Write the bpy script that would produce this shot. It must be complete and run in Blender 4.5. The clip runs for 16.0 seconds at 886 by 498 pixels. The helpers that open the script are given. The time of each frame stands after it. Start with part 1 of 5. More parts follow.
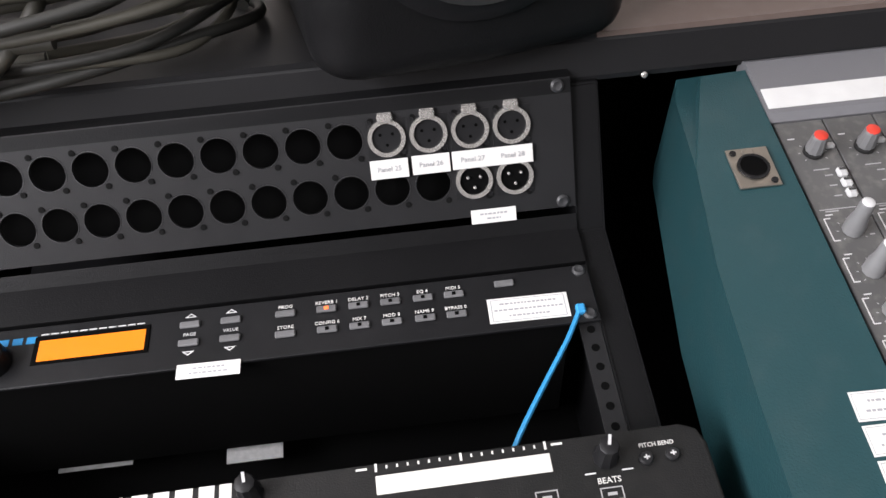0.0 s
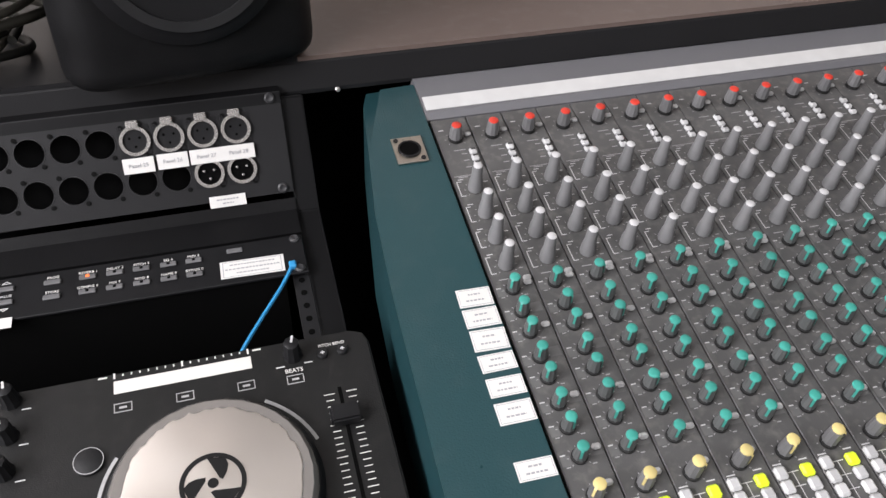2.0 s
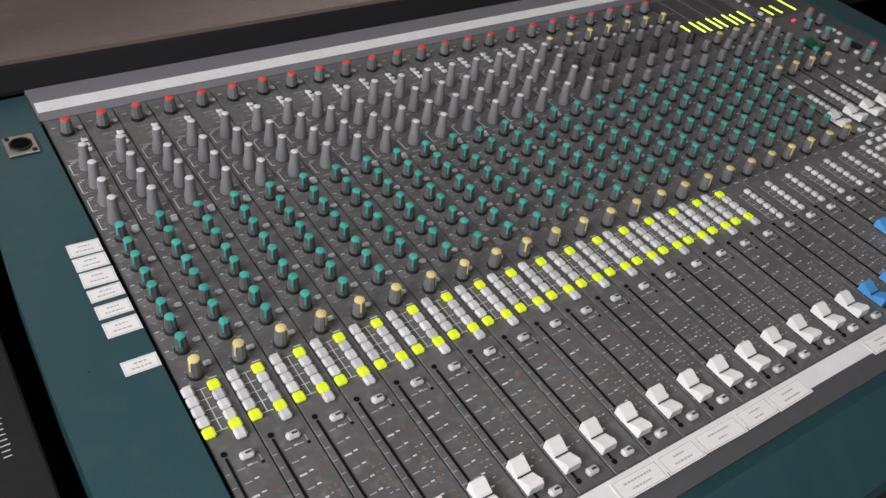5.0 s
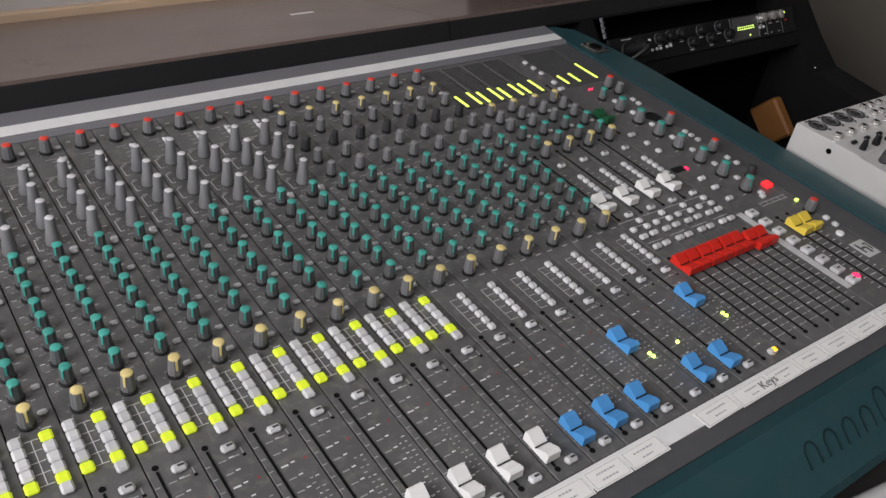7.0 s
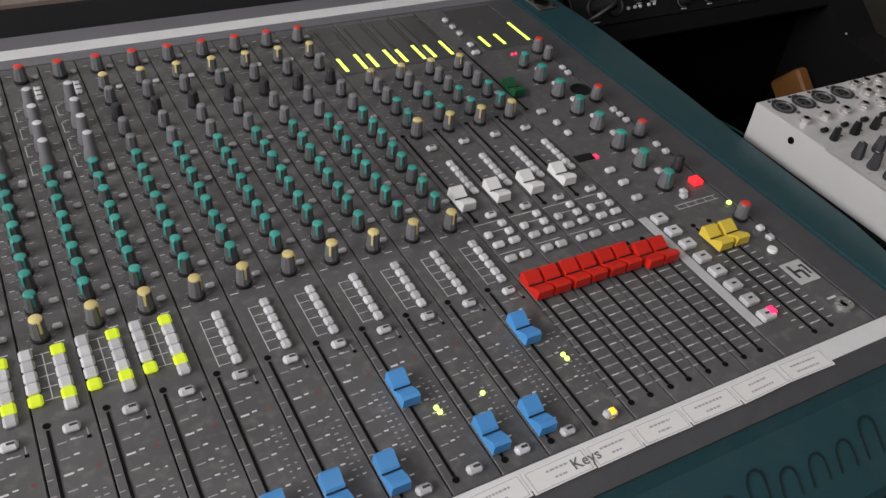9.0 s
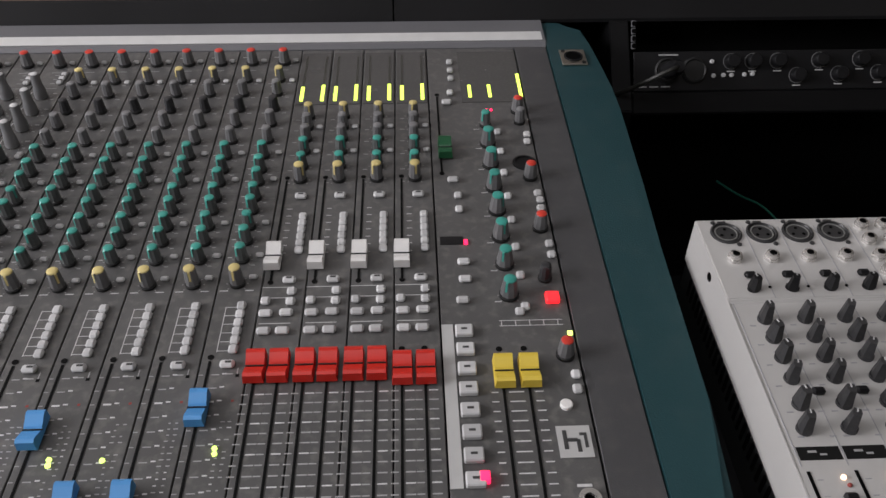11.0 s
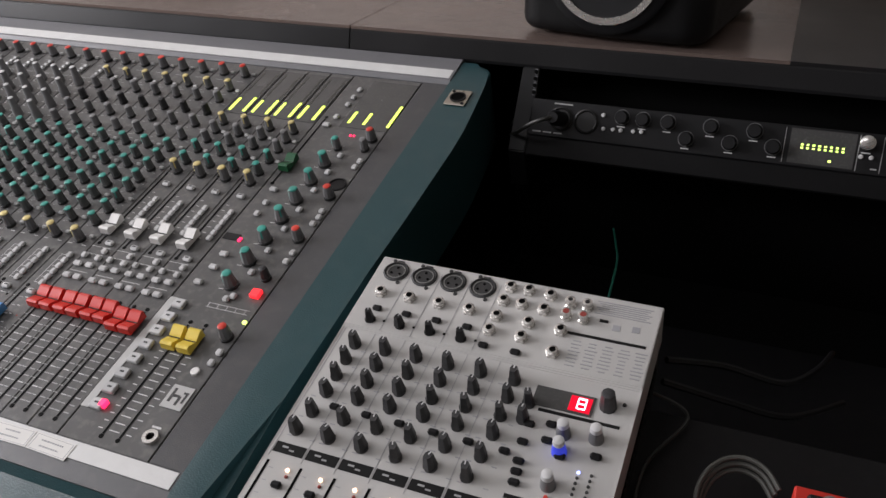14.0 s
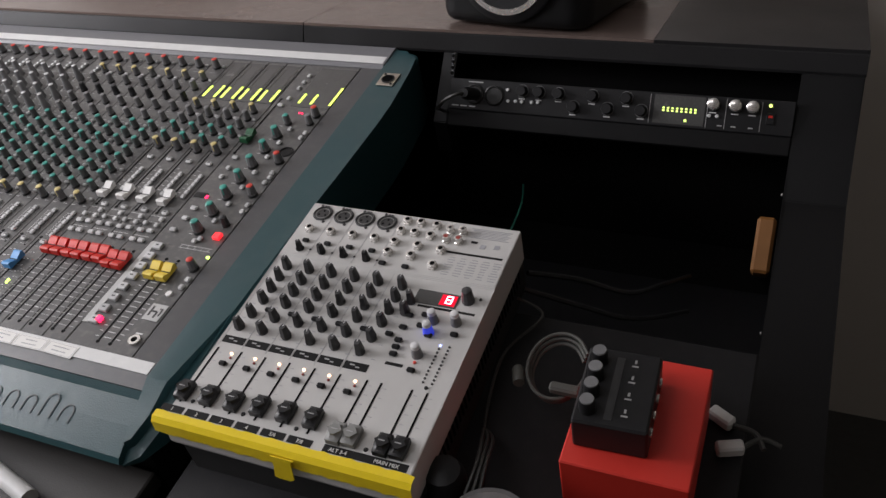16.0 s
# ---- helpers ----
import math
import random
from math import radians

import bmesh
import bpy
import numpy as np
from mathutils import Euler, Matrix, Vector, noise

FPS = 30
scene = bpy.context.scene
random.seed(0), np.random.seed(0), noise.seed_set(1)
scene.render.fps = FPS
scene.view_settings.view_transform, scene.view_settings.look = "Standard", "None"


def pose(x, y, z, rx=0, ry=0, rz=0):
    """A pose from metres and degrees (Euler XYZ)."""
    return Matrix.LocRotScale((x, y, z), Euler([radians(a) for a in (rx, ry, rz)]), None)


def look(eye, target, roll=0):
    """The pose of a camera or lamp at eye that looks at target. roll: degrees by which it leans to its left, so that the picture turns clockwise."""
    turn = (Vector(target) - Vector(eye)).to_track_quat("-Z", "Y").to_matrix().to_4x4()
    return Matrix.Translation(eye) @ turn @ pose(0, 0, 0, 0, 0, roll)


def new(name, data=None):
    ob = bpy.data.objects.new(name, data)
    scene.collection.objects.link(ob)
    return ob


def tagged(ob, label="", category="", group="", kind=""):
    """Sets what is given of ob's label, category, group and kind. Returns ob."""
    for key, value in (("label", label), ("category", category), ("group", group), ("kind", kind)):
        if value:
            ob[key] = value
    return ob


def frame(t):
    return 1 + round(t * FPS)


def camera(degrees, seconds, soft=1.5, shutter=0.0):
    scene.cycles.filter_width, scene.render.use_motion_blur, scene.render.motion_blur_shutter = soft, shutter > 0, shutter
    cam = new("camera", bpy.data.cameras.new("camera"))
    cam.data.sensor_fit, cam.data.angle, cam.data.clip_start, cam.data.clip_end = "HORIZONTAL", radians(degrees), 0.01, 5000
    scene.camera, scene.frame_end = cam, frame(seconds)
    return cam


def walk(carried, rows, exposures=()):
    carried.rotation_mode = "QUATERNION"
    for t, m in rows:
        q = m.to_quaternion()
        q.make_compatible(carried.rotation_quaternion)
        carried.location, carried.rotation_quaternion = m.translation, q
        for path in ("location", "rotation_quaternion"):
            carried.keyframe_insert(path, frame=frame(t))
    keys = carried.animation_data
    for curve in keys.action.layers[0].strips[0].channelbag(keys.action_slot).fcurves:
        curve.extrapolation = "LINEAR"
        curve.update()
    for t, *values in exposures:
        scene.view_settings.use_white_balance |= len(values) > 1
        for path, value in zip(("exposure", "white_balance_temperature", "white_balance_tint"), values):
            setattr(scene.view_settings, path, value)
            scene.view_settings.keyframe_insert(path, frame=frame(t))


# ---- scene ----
cam = camera(55.6, 16.0)
PATH = [
    (0, (-0.255, -0.325, 0.397), (-0.178, 0.84, -1.227), -3.4),
    (0.5, (-0.24, -0.37, 0.423), (-0.159, 0.855, -1.157), -4.4),
    (1, (-0.217, -0.42, 0.451), (-0.018, 0.811, -1.113), -1.2),
    (1.5, (-0.192, -0.475, 0.466), (-0.005, 0.792, -1.069), -1.9),
    (2, (-0.173, -0.511, 0.477), (0.242, 0.736, -1.03), 4.9),
    (2.5, (-0.177, -0.535, 0.484), (0.322, 0.726, -0.986), 4.2),
    (3, (-0.189, -0.569, 0.488), (0.508, 0.641, -0.944), 7.5),
    (3.5, (-0.2, -0.611, 0.488), (0.62, 0.567, -0.906), 8.7),
    (4, (-0.197, -0.648, 0.489), (0.704, 0.517, -0.865), 9.0),
    (4.5, (-0.168, -0.69, 0.479), (0.761, 0.478, -0.852), 8.9),
    (7, (0.188, -0.75, 0.444), (1.238, 0.476, -0.737), 9.0),
    (7.5, (0.253, -0.745, 0.419), (1.295, 0.468, -0.782), 8.9),
    (8, (0.323, -0.738, 0.398), (1.305, 0.526, -0.802), 7.6),
    (8.5, (0.404, -0.731, 0.399), (1.317, 0.552, -0.833), 7.6),
    (9, (0.468, -0.752, 0.402), (1.301, 0.54, -0.878), 6.9),
    (9.5, (0.569, -0.78, 0.417), (1.31, 0.559, -0.87), 7.1),
    (10, (0.691, -0.816, 0.43), (1.229, 0.622, -0.852), 5.6),
    (12.5, (1.102, -0.711, 0.46), (0.633, 0.693, -0.885), -6.6),
    (13, (1.198, -0.719, 0.481), (0.625, 0.652, -0.858), -7.4),
    (13.5, (1.295, -0.753, 0.502), (0.665, 0.605, -0.824), -7.8),
    (14, (1.399, -0.777, 0.532), (0.709, 0.546, -0.799), -9.1),
    (14.5, (1.467, -0.807, 0.555), (0.721, 0.492, -0.77), -10.5),
    (15, (1.509, -0.85, 0.582), (0.702, 0.428, -0.728), -12.0),
    (15.5, (1.549, -0.882, 0.603), (0.784, 0.404, -0.724), -11.6),
    (16, (1.586, -0.911, 0.616), (0.859, 0.386, -0.721), -11.9),
]


# desk frame: the mixing console's panel rises towards the back
CON = pose(0, 0, 0.86, 14.5, 0, 0)
walk(cam, [(t, CON @ look(eye, target, roll)) for t, eye, target, roll in PATH],
     [(0, 0.24), (2.0, 0.04), (3.5, -0.18), (4.5, -0.40), (7, -0.32), (10, -0.32), (12.6, 0.0), (16, 0.06)])

# ---- light ----
world = bpy.data.worlds.new("world")
scene.world = world
world.use_nodes = True
world.node_tree.nodes["Background"].inputs[0].default_value = (0.9, 0.95, 1.0, 1)
world.node_tree.nodes["Background"].inputs[1].default_value = 0.02


def area(name, eye, target, sx, sy, power, colour):
    d = bpy.data.lights.new(name, "AREA")
    d.shape, d.size, d.size_y, d.energy, d.color = "RECTANGLE", sx, sy, power, colour
    ob = new(name, d)
    ob.matrix_world = look(eye, target)
    return ob


area("window_light", (-1.86, -0.80, 1.80), (0.2, -0.30, 0.9), 2.2, 1.1, 128, (0.98, 0.955, 1.0))
# added fill from above the operator, no known fitting
area("unseen_fill_light", (0.5, -1.6, 2.44), (0.5, -1.6, 0), 1.2, 0.6, 10, (0.98, 0.955, 1.0))


# ---- materials ----
def mat(name, col, rough=0.5, metal=0.0, var=0.15, scale=40.0, bump=0.0, bscale=400.0, emit=None, power=0.0,
        spec=0.5, dust=0.0, island=0.0, trans=0.0):
    m = bpy.data.materials.new(name)
    m.use_nodes = True
    nt = m.node_tree
    b = nt.nodes["Principled BSDF"]
    b.inputs["Roughness"].default_value = rough
    b.inputs["Metallic"].default_value = metal
    b.inputs["Specular IOR Level"].default_value = spec
    if trans:
        b.inputs["Transmission Weight"].default_value = trans
    if emit:
        b.inputs["Emission Color"].default_value = (*emit, 1)
        b.inputs["Emission Strength"].default_value = power
    co = nt.nodes.new("ShaderNodeTexCoord")
    no = nt.nodes.new("ShaderNodeTexNoise")
    no.inputs["Scale"].default_value, no.inputs["Detail"].default_value = scale, 6
    nt.links.new(co.outputs["Object"], no.inputs["Vector"])
    ramp = nt.nodes.new("ShaderNodeMix")
    ramp.data_type = "RGBA"
    ramp.inputs["A"].default_value = (*[max(0, c * (1 - var)) for c in col], 1)
    ramp.inputs["B"].default_value = (*[min(1, c * (1 + var)) for c in col], 1)
    nt.links.new(no.outputs["Fac"], ramp.inputs["Factor"])
    out = ramp.outputs["Result"]
    if dust:
        d = nt.nodes.new("ShaderNodeTexNoise")
        d.inputs["Scale"].default_value, d.inputs["Detail"].default_value = scale * 9, 8
        nt.links.new(co.outputs["Object"], d.inputs["Vector"])
        r = nt.nodes.new("ShaderNodeMapRange")
        r.inputs["From Min"].default_value, r.inputs["From Max"].default_value = 0.5, 0.75
        r.inputs["To Max"].default_value = dust
        nt.links.new(d.outputs["Fac"], r.inputs["Value"])
        mx = nt.nodes.new("ShaderNodeMix")
        mx.data_type = "RGBA"
        mx.inputs["B"].default_value = (0.4, 0.38, 0.34, 1)
        nt.links.new(r.outputs["Result"], mx.inputs["Factor"])
        nt.links.new(out, mx.inputs["A"])
        out = mx.outputs["Result"]
    if island:
        oi = nt.nodes.new("ShaderNodeObjectInfo")
        hv = nt.nodes.new("ShaderNodeHueSaturation")
        mr = nt.nodes.new("ShaderNodeMapRange")
        mr.inputs["To Min"].default_value, mr.inputs["To Max"].default_value = 1 - island, 1 + island
        nt.links.new(oi.outputs["Random"], mr.inputs["Value"])
        nt.links.new(mr.outputs["Result"], hv.inputs["Value"])
        nt.links.new(out, hv.inputs["Color"])
        out = hv.outputs["Color"]
    nt.links.new(out, b.inputs["Base Color"])
    rr = nt.nodes.new("ShaderNodeMapRange")
    rr.inputs["To Min"].default_value, rr.inputs["To Max"].default_value = max(0.02, rough - 0.1), min(1, rough + 0.1)
    nt.links.new(no.outputs["Fac"], rr.inputs["Value"])
    nt.links.new(rr.outputs["Result"], b.inputs["Roughness"])
    if bump:
        bn = nt.nodes.new("ShaderNodeTexNoise")
        bn.inputs["Scale"].default_value, bn.inputs["Detail"].default_value = bscale, 3
        nt.links.new(co.outputs["Object"], bn.inputs["Vector"])
        bp = nt.nodes.new("ShaderNodeBump")
        bp.inputs["Strength"].default_value, bp.inputs["Distance"].default_value = bump, 0.001
        nt.links.new(bn.outputs["Fac"], bp.inputs["Height"])
        nt.links.new(bp.outputs["Normal"], b.inputs["Normal"])
    return m


M = {
    "panel": mat("console_panel_grey", (0.100, 0.099, 0.098), 0.36, var=0.30, scale=14, bump=0.15, bscale=900, dust=0.20),
    "groove": mat("black_gap", (0.006, 0.006, 0.006), 0.8, spec=0.1),
    "margin": mat("console_margin_grey", (0.07, 0.07, 0.073), 0.42, var=0.1, scale=9, bump=0.2, bscale=1100, dust=0.05),
    "backgrey": mat("console_back_grey", (0.16, 0.16, 0.17), 0.45, var=0.1, scale=12, bump=0.2, bscale=900),
    "green": mat("petrol_green_paint", (0.018, 0.058, 0.066), 0.31, var=0.12, scale=5, bump=0.3, bscale=700, dust=0.025),
    # the front's green at a third, shade of the pressed mark put into colour
    "pressed": mat("pressed_mark_shade_green", (0.006, 0.018, 0.021), 0.5),
    "print": mat("white_print", (0.66, 0.66, 0.66), 0.6, var=0.25, scale=300),
    "printdim": mat("dim_print", (0.40, 0.40, 0.40), 0.6, var=0.3, scale=300),
    "speck": mat("worn_orange_print", (0.30, 0.17, 0.08), 0.6, var=0.4, scale=300),
    "knob": mat("grey_knob_plastic", (0.15, 0.15, 0.153), 0.38, var=0.12, scale=200, island=0.12, dust=0.05),
    "knobaux": mat("charcoal_green_knob_plastic", (0.092, 0.098, 0.097), 0.40, var=0.12, scale=200, island=0.12, dust=0.05),
    "patch": mat("grey_printed_patch", (0.15, 0.15, 0.148), 0.5, var=0.2, scale=200),
    "knobdark": mat("dark_knob_plastic", (0.035, 0.035, 0.037), 0.45, island=0.15),
    "knoblight": mat("light_grey_knob_plastic", (0.20, 0.20, 0.203), 0.42, island=0.1, dust=0.05),
    "skirt": mat("black_knob_skirt", (0.012, 0.012, 0.012), 0.5),
    "redcap": mat("red_knob_cap", (0.68, 0.055, 0.035), 0.36, island=0.08),
    "tealcap": mat("teal_knob_cap", (0.055, 0.34, 0.28), 0.33, island=0.12),
    "yelcap": mat("cream_yellow_knob_cap", (0.70, 0.58, 0.24), 0.45, island=0.1),
    "whitecap": mat("white_knob_cap", (0.60, 0.60, 0.60), 0.45, island=0.06),
    "button": mat("grey_push_button", (0.56, 0.56, 0.56), 0.45, island=0.15),
    "dark": mat("button_legend_dark", (0.05, 0.05, 0.05), 0.5),
    "lit": mat("lit_yellow_green_button", (0.5, 0.6, 0.03), 0.4, emit=(0.60, 0.72, 0.02), power=0.62),
    "meter": mat("lit_meter_segment", (0.5, 0.6, 0.1), 0.4, emit=(0.75, 0.95, 0.12), power=2.4),
    "meteroff": mat("unlit_meter_segment", (0.06, 0.06, 0.05), 0.4),
    "meterglass": mat("smoked_meter_window", (0.075, 0.075, 0.074), 0.24, var=0.1, dust=0.06),
    "redlit": mat("lit_red_button", (0.8, 0.03, 0.03), 0.4, emit=(1.0, 0.02, 0.03), power=1.6),
    "redled": mat("red_led", (0.8, 0.03, 0.1), 0.4, emit=(1.0, 0.02, 0.10), power=2.5),
    "greenled": mat("green_yellow_led", (0.5, 0.8, 0.1), 0.4, emit=(0.75, 1.0, 0.2), power=2.5),
    "orangeled": mat("orange_led", (0.8, 0.15, 0.05), 0.4, emit=(1.0, 0.16, 0.03), power=1.3),
    "amber": mat("amber_led", (0.9, 0.5, 0.05), 0.4, emit=(1.0, 0.5, 0.02), power=2.0),
    "whitefad": mat("white_fader_plastic", (0.80, 0.79, 0.77), 0.42, var=0.06, scale=60, island=0.05, dust=0.06),
    "bluefad": mat("blue_fader_plastic", (0.075, 0.29, 0.62), 0.4, var=0.06, island=0.06),
    "redfad": mat("red_fader_plastic", (0.62, 0.022, 0.012), 0.4, var=0.06, island=0.06),
    "yelfad": mat("yellow_fader_plastic", (0.75, 0.56, 0.07), 0.4, var=0.06, island=0.06),
    "greenfad": mat("green_fader_plastic", (0.012, 0.09, 0.035), 0.4),
    "tape": mat("white_marker_tape", (0.70, 0.70, 0.69), 0.6, var=0.1, scale=60, bump=0.25, bscale=150),
    "label": mat("white_paper_label", (0.76, 0.75, 0.72), 0.55, var=0.05, scale=80),
    "ink": mat("grey_ink", (0.36, 0.36, 0.38), 0.6),
    "inkblack": mat("black_ink", (0.010, 0.010, 0.010), 0.65, spec=0.2),
    "chrome": mat("nickel", (0.72, 0.70, 0.67), 0.25, 0.75, var=0.08, scale=100),
    "brushed": mat("brushed_plate", (0.52, 0.48, 0.42), 0.38, 1.0, var=0.15, scale=80),
    "black": mat("black_plastic", (0.010, 0.010, 0.011), 0.45, spec=0.3, var=0.2, scale=30, bump=0.1, bscale=900),
    "blackm": mat("matt_black_metal", (0.012, 0.012, 0.013), 0.5, spec=0.35, var=0.2, scale=14, bump=0.2, bscale=1200),
    # near-black for small black parts, and for shade painted into bays and holes
    "void": mat("black_parts_and_inner_shade", (0.003, 0.003, 0.003), 0.9, spec=0.05),
    "desk": mat("black_desk_laminate", (0.007, 0.007, 0.008), 0.55, var=0.2, scale=10, bump=0.15, bscale=700, dust=0.01, spec=0.25),
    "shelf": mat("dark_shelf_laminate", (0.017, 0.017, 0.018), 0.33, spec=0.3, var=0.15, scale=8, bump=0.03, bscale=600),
    # dark laminate with the lit wall's brownish reflection put into the base colour
    "shelftop": mat("shelf_top_wall_reflection", (0.15, 0.112, 0.098), 0.24, var=0.12, scale=6, bump=0.1, bscale=300, dust=0.05),
    "frame": mat("dark_grey_rack_frame", (0.007, 0.007, 0.0075), 0.45, spec=0.18, var=0.15, scale=9, bump=0.2, bscale=900),
    "tray": mat("dark_tray_board", (0.030, 0.028, 0.026), 0.45, spec=0.35, var=0.2, scale=10, bump=0.2, bscale=600),
    "dj": mat("black_deck_top", (0.011, 0.011, 0.011), 0.42, var=0.2, scale=10, bump=0.2, bscale=1000, dust=0.012, spec=0.35),
    "silver": mat("silver_jog_disc", (0.70, 0.65, 0.60), 0.34, 0.75, var=0.04, scale=10),
    "wallolive": mat("olive_painted_wall", (0.13, 0.12, 0.10), 0.8, var=0.1, scale=4, bump=0.2, bscale=120),
    "darkring": mat("dark_ring_metal", (0.05, 0.05, 0.052), 0.35, 0.5, var=0.1),
    "smoke": mat("clear_smoked_rim", (0.24, 0.225, 0.21), 0.22, 0.3),
    "lcd": mat("pale_display", (0.72, 0.70, 0.66), 0.4, var=0.04),
    "orange": mat("orange_backlit_display", (0.25, 0.06, 0.0), 0.4, emit=(1.0, 0.27, 0.01), power=0.95),
    "bluepr": mat("blue_print", (0.02, 0.25, 0.55), 0.5),
    "zip": mat("blue_zip_tie", (0.04, 0.30, 0.60), 0.4),
    "mixer": mat("pale_grey_mixer_paint", (0.52, 0.51, 0.495), 0.36, var=0.08, scale=14, bump=0.12, bscale=900, dust=0.05),
    "rubber": mat("charcoal_knob_rubber", (0.034, 0.034, 0.036), 0.5, island=0.15, dust=0.06),
    "fadblack": mat("black_fader_plastic", (0.009, 0.009, 0.010), 0.34),
    "grille": mat("dark_mixer_side", (0.02, 0.02, 0.02), 0.5),
    "greyfad": mat("grey_fader_plastic", (0.22, 0.22, 0.21), 0.45),
    "dimred": mat("dull_red_plastic", (0.30, 0.05, 0.04), 0.5),
    "socket": mat("charcoal_socket_plastic", (0.035, 0.035, 0.036), 0.38),
    # blue knob; weak emission stands in for the nearby led's light on it
    "blue": mat("blue_knob_with_led_glow", (0.03, 0.05, 0.5), 0.4, emit=(0.05, 0.08, 1.0), power=0.35),
    "blueled": mat("blue_led", (0.3, 0.4, 1.0), 0.4, emit=(0.35, 0.4, 1.0), power=3.0),
    "warmled": mat("warm_led", (1.0, 0.7, 0.5), 0.4, emit=(1.0, 0.62, 0.42), power=3.0),
    "redwin": mat("red_digit_window", (0.10, 0.004, 0.008), 0.25, emit=(1.0, 0.0, 0.03), power=0.9),
    "digit": mat("red_digit", (1.0, 0.2, 0.25), 0.4, emit=(1.0, 0.25, 0.32), power=8.0),
    "pale": mat("pale_grey_print", (0.50, 0.50, 0.49), 0.5, var=0.08, scale=60),
    "ytape": mat("yellow_cloth_tape", (0.80, 0.60, 0.015), 0.36, var=0.10, scale=30, bump=0.5, bscale=160),
    "redbox": mat("red_cardboard", (0.52, 0.024, 0.014), 0.5, var=0.1, scale=12),
    "wood": mat("orange_wood_block", (0.25, 0.105, 0.026), 0.6, var=0.25, scale=25),
    "cable": mat("black_cable_rubber", (0.025, 0.025, 0.022), 0.5),
    "gcable": mat("grey_olive_cable", (0.066, 0.062, 0.049), 0.5, island=0.3),
    "wcable": mat("pale_grey_cable", (0.062, 0.062, 0.055), 0.5),
    "teal": mat("green_wire", (0.01, 0.10, 0.07), 0.5),
    # unseen north wall, brightened so shelf and panel reflect it
    "wall": mat("painted_wall", (0.62, 0.57, 0.53), 0.8, var=0.08, scale=4, bump=0.2, bscale=120),
    # other unseen walls, darkened to keep bounce off the front faces
    "walldark": mat("dark_unseen_wall", (0.16, 0.145, 0.13), 0.85, var=0.1, scale=4, bump=0.3, bscale=150),
    "ceil": mat("white_ceiling", (0.7, 0.7, 0.68), 0.8, var=0.04, scale=3),
    "carpet": mat("dark_carpet", (0.06, 0.058, 0.055), 0.95, var=0.3, scale=60, bump=0.6, bscale=300),
    "beige": mat("beige_wood_rail", (0.55, 0.40, 0.27), 0.5, var=0.12, scale=12),
    "speaker": mat("speaker_black_vinyl", (0.006, 0.006, 0.0065), 0.5, spec=0.25, var=0.2, scale=40, bump=0.2, bscale=900),
}


# circular brushing on the jog disc
sn = M["silver"].node_tree
tg = sn.nodes.new("ShaderNodeTangent")
tg.direction_type, tg.axis = "RADIAL", "Z"
sb = sn.nodes["Principled BSDF"]
sb.inputs["Anisotropic"].default_value = 0.75
sn.links.new(tg.outputs["Tangent"], sb.inputs["Tangent"])

# ---- mesh helpers ----
def bm_new():
    return bmesh.new()


def box(bm, x0, x1, y0, y1, z0, z1, bev=0.0, seg=1):
    v = [bm.verts.new((x, y, z)) for z in (z0, z1) for y in (y0, y1) for x in (x0, x1)]
    fs = [bm.faces.new([v[i] for i in q]) for q in ((0, 2, 3, 1), (4, 5, 7, 6), (0, 1, 5, 4), (2, 6, 7, 3), (0, 4, 6, 2), (1, 3, 7, 5))]
    if bev:
        es = list({e for f in fs for e in f.edges})
        bmesh.ops.bevel(bm, geom=es, offset=bev, segments=seg, affect="EDGES")
    return bm


def prism(bm, pts, z0, z1, bev=0.0):
    """An outline in plan, raised from z0 to z1."""
    a = [bm.verts.new((x, y, z0)) for x, y in pts]
    b = [bm.verts.new((x, y, z1)) for x, y in pts]
    n = len(pts)
    top = bm.faces.new(b)
    bm.faces.new(a[::-1])
    for i in range(n):
        bm.faces.new((a[i], a[(i + 1) % n], b[(i + 1) % n], b[i]))
    if bev:
        bmesh.ops.bevel(bm, geom=list(top.edges), offset=bev, segments=3, affect="EDGES")
    return bm


def profile(bm, pts, x0, x1, bev=0.0):
    """An outline in (y, z), drawn out along x."""
    a = [bm.verts.new((x0, y, z)) for y, z in pts]
    b = [bm.verts.new((x1, y, z)) for y, z in pts]
    n = len(pts)
    fs = [bm.faces.new(a), bm.faces.new(b[::-1])]
    for i in range(n):
        fs.append(bm.faces.new((a[i], b[i], b[(i + 1) % n], a[(i + 1) % n])))
    if bev:
        bmesh.ops.bevel(bm, geom=list(bm.edges), offset=bev, segments=2, affect="EDGES")
    bmesh.ops.recalc_face_normals(bm, faces=bm.faces)
    return bm


def lathe(bm, prof, n=16, cx=0.0, cy=0.0, flute=0.0, z=0.0):
    """A turned shape from (radius, height) pairs; flute cuts every other column in."""
    rings = []
    for r, h in prof:
        ring = []
        for i in range(n):
            k = r * (1 - (flute if i % 2 else 0))
            ring.append(bm.verts.new((cx + k * math.cos(2 * math.pi * i / n), cy + k * math.sin(2 * math.pi * i / n), z + h)))
        rings.append(ring)
    for a, b in zip(rings, rings[1:]):
        for i in range(n):
            bm.faces.new((a[i], a[(i + 1) % n], b[(i + 1) % n], b[i]))
    bm.faces.new(rings[-1])
    bm.faces.new(rings[0][::-1])
    return bm


def ring(bm, r0, r1, z0, z1, n=24, cx=0.0, cy=0.0):
    pr = [(r0, z0), (r1, z0), (r1, z1), (r0, z1)]
    rows = [[bm.verts.new((cx + r * math.cos(2 * math.pi * i / n), cy + r * math.sin(2 * math.pi * i / n), h)) for i in range(n)] for r, h in pr]
    for k in range(4):
        a, b = rows[k], rows[(k + 1) % 4]
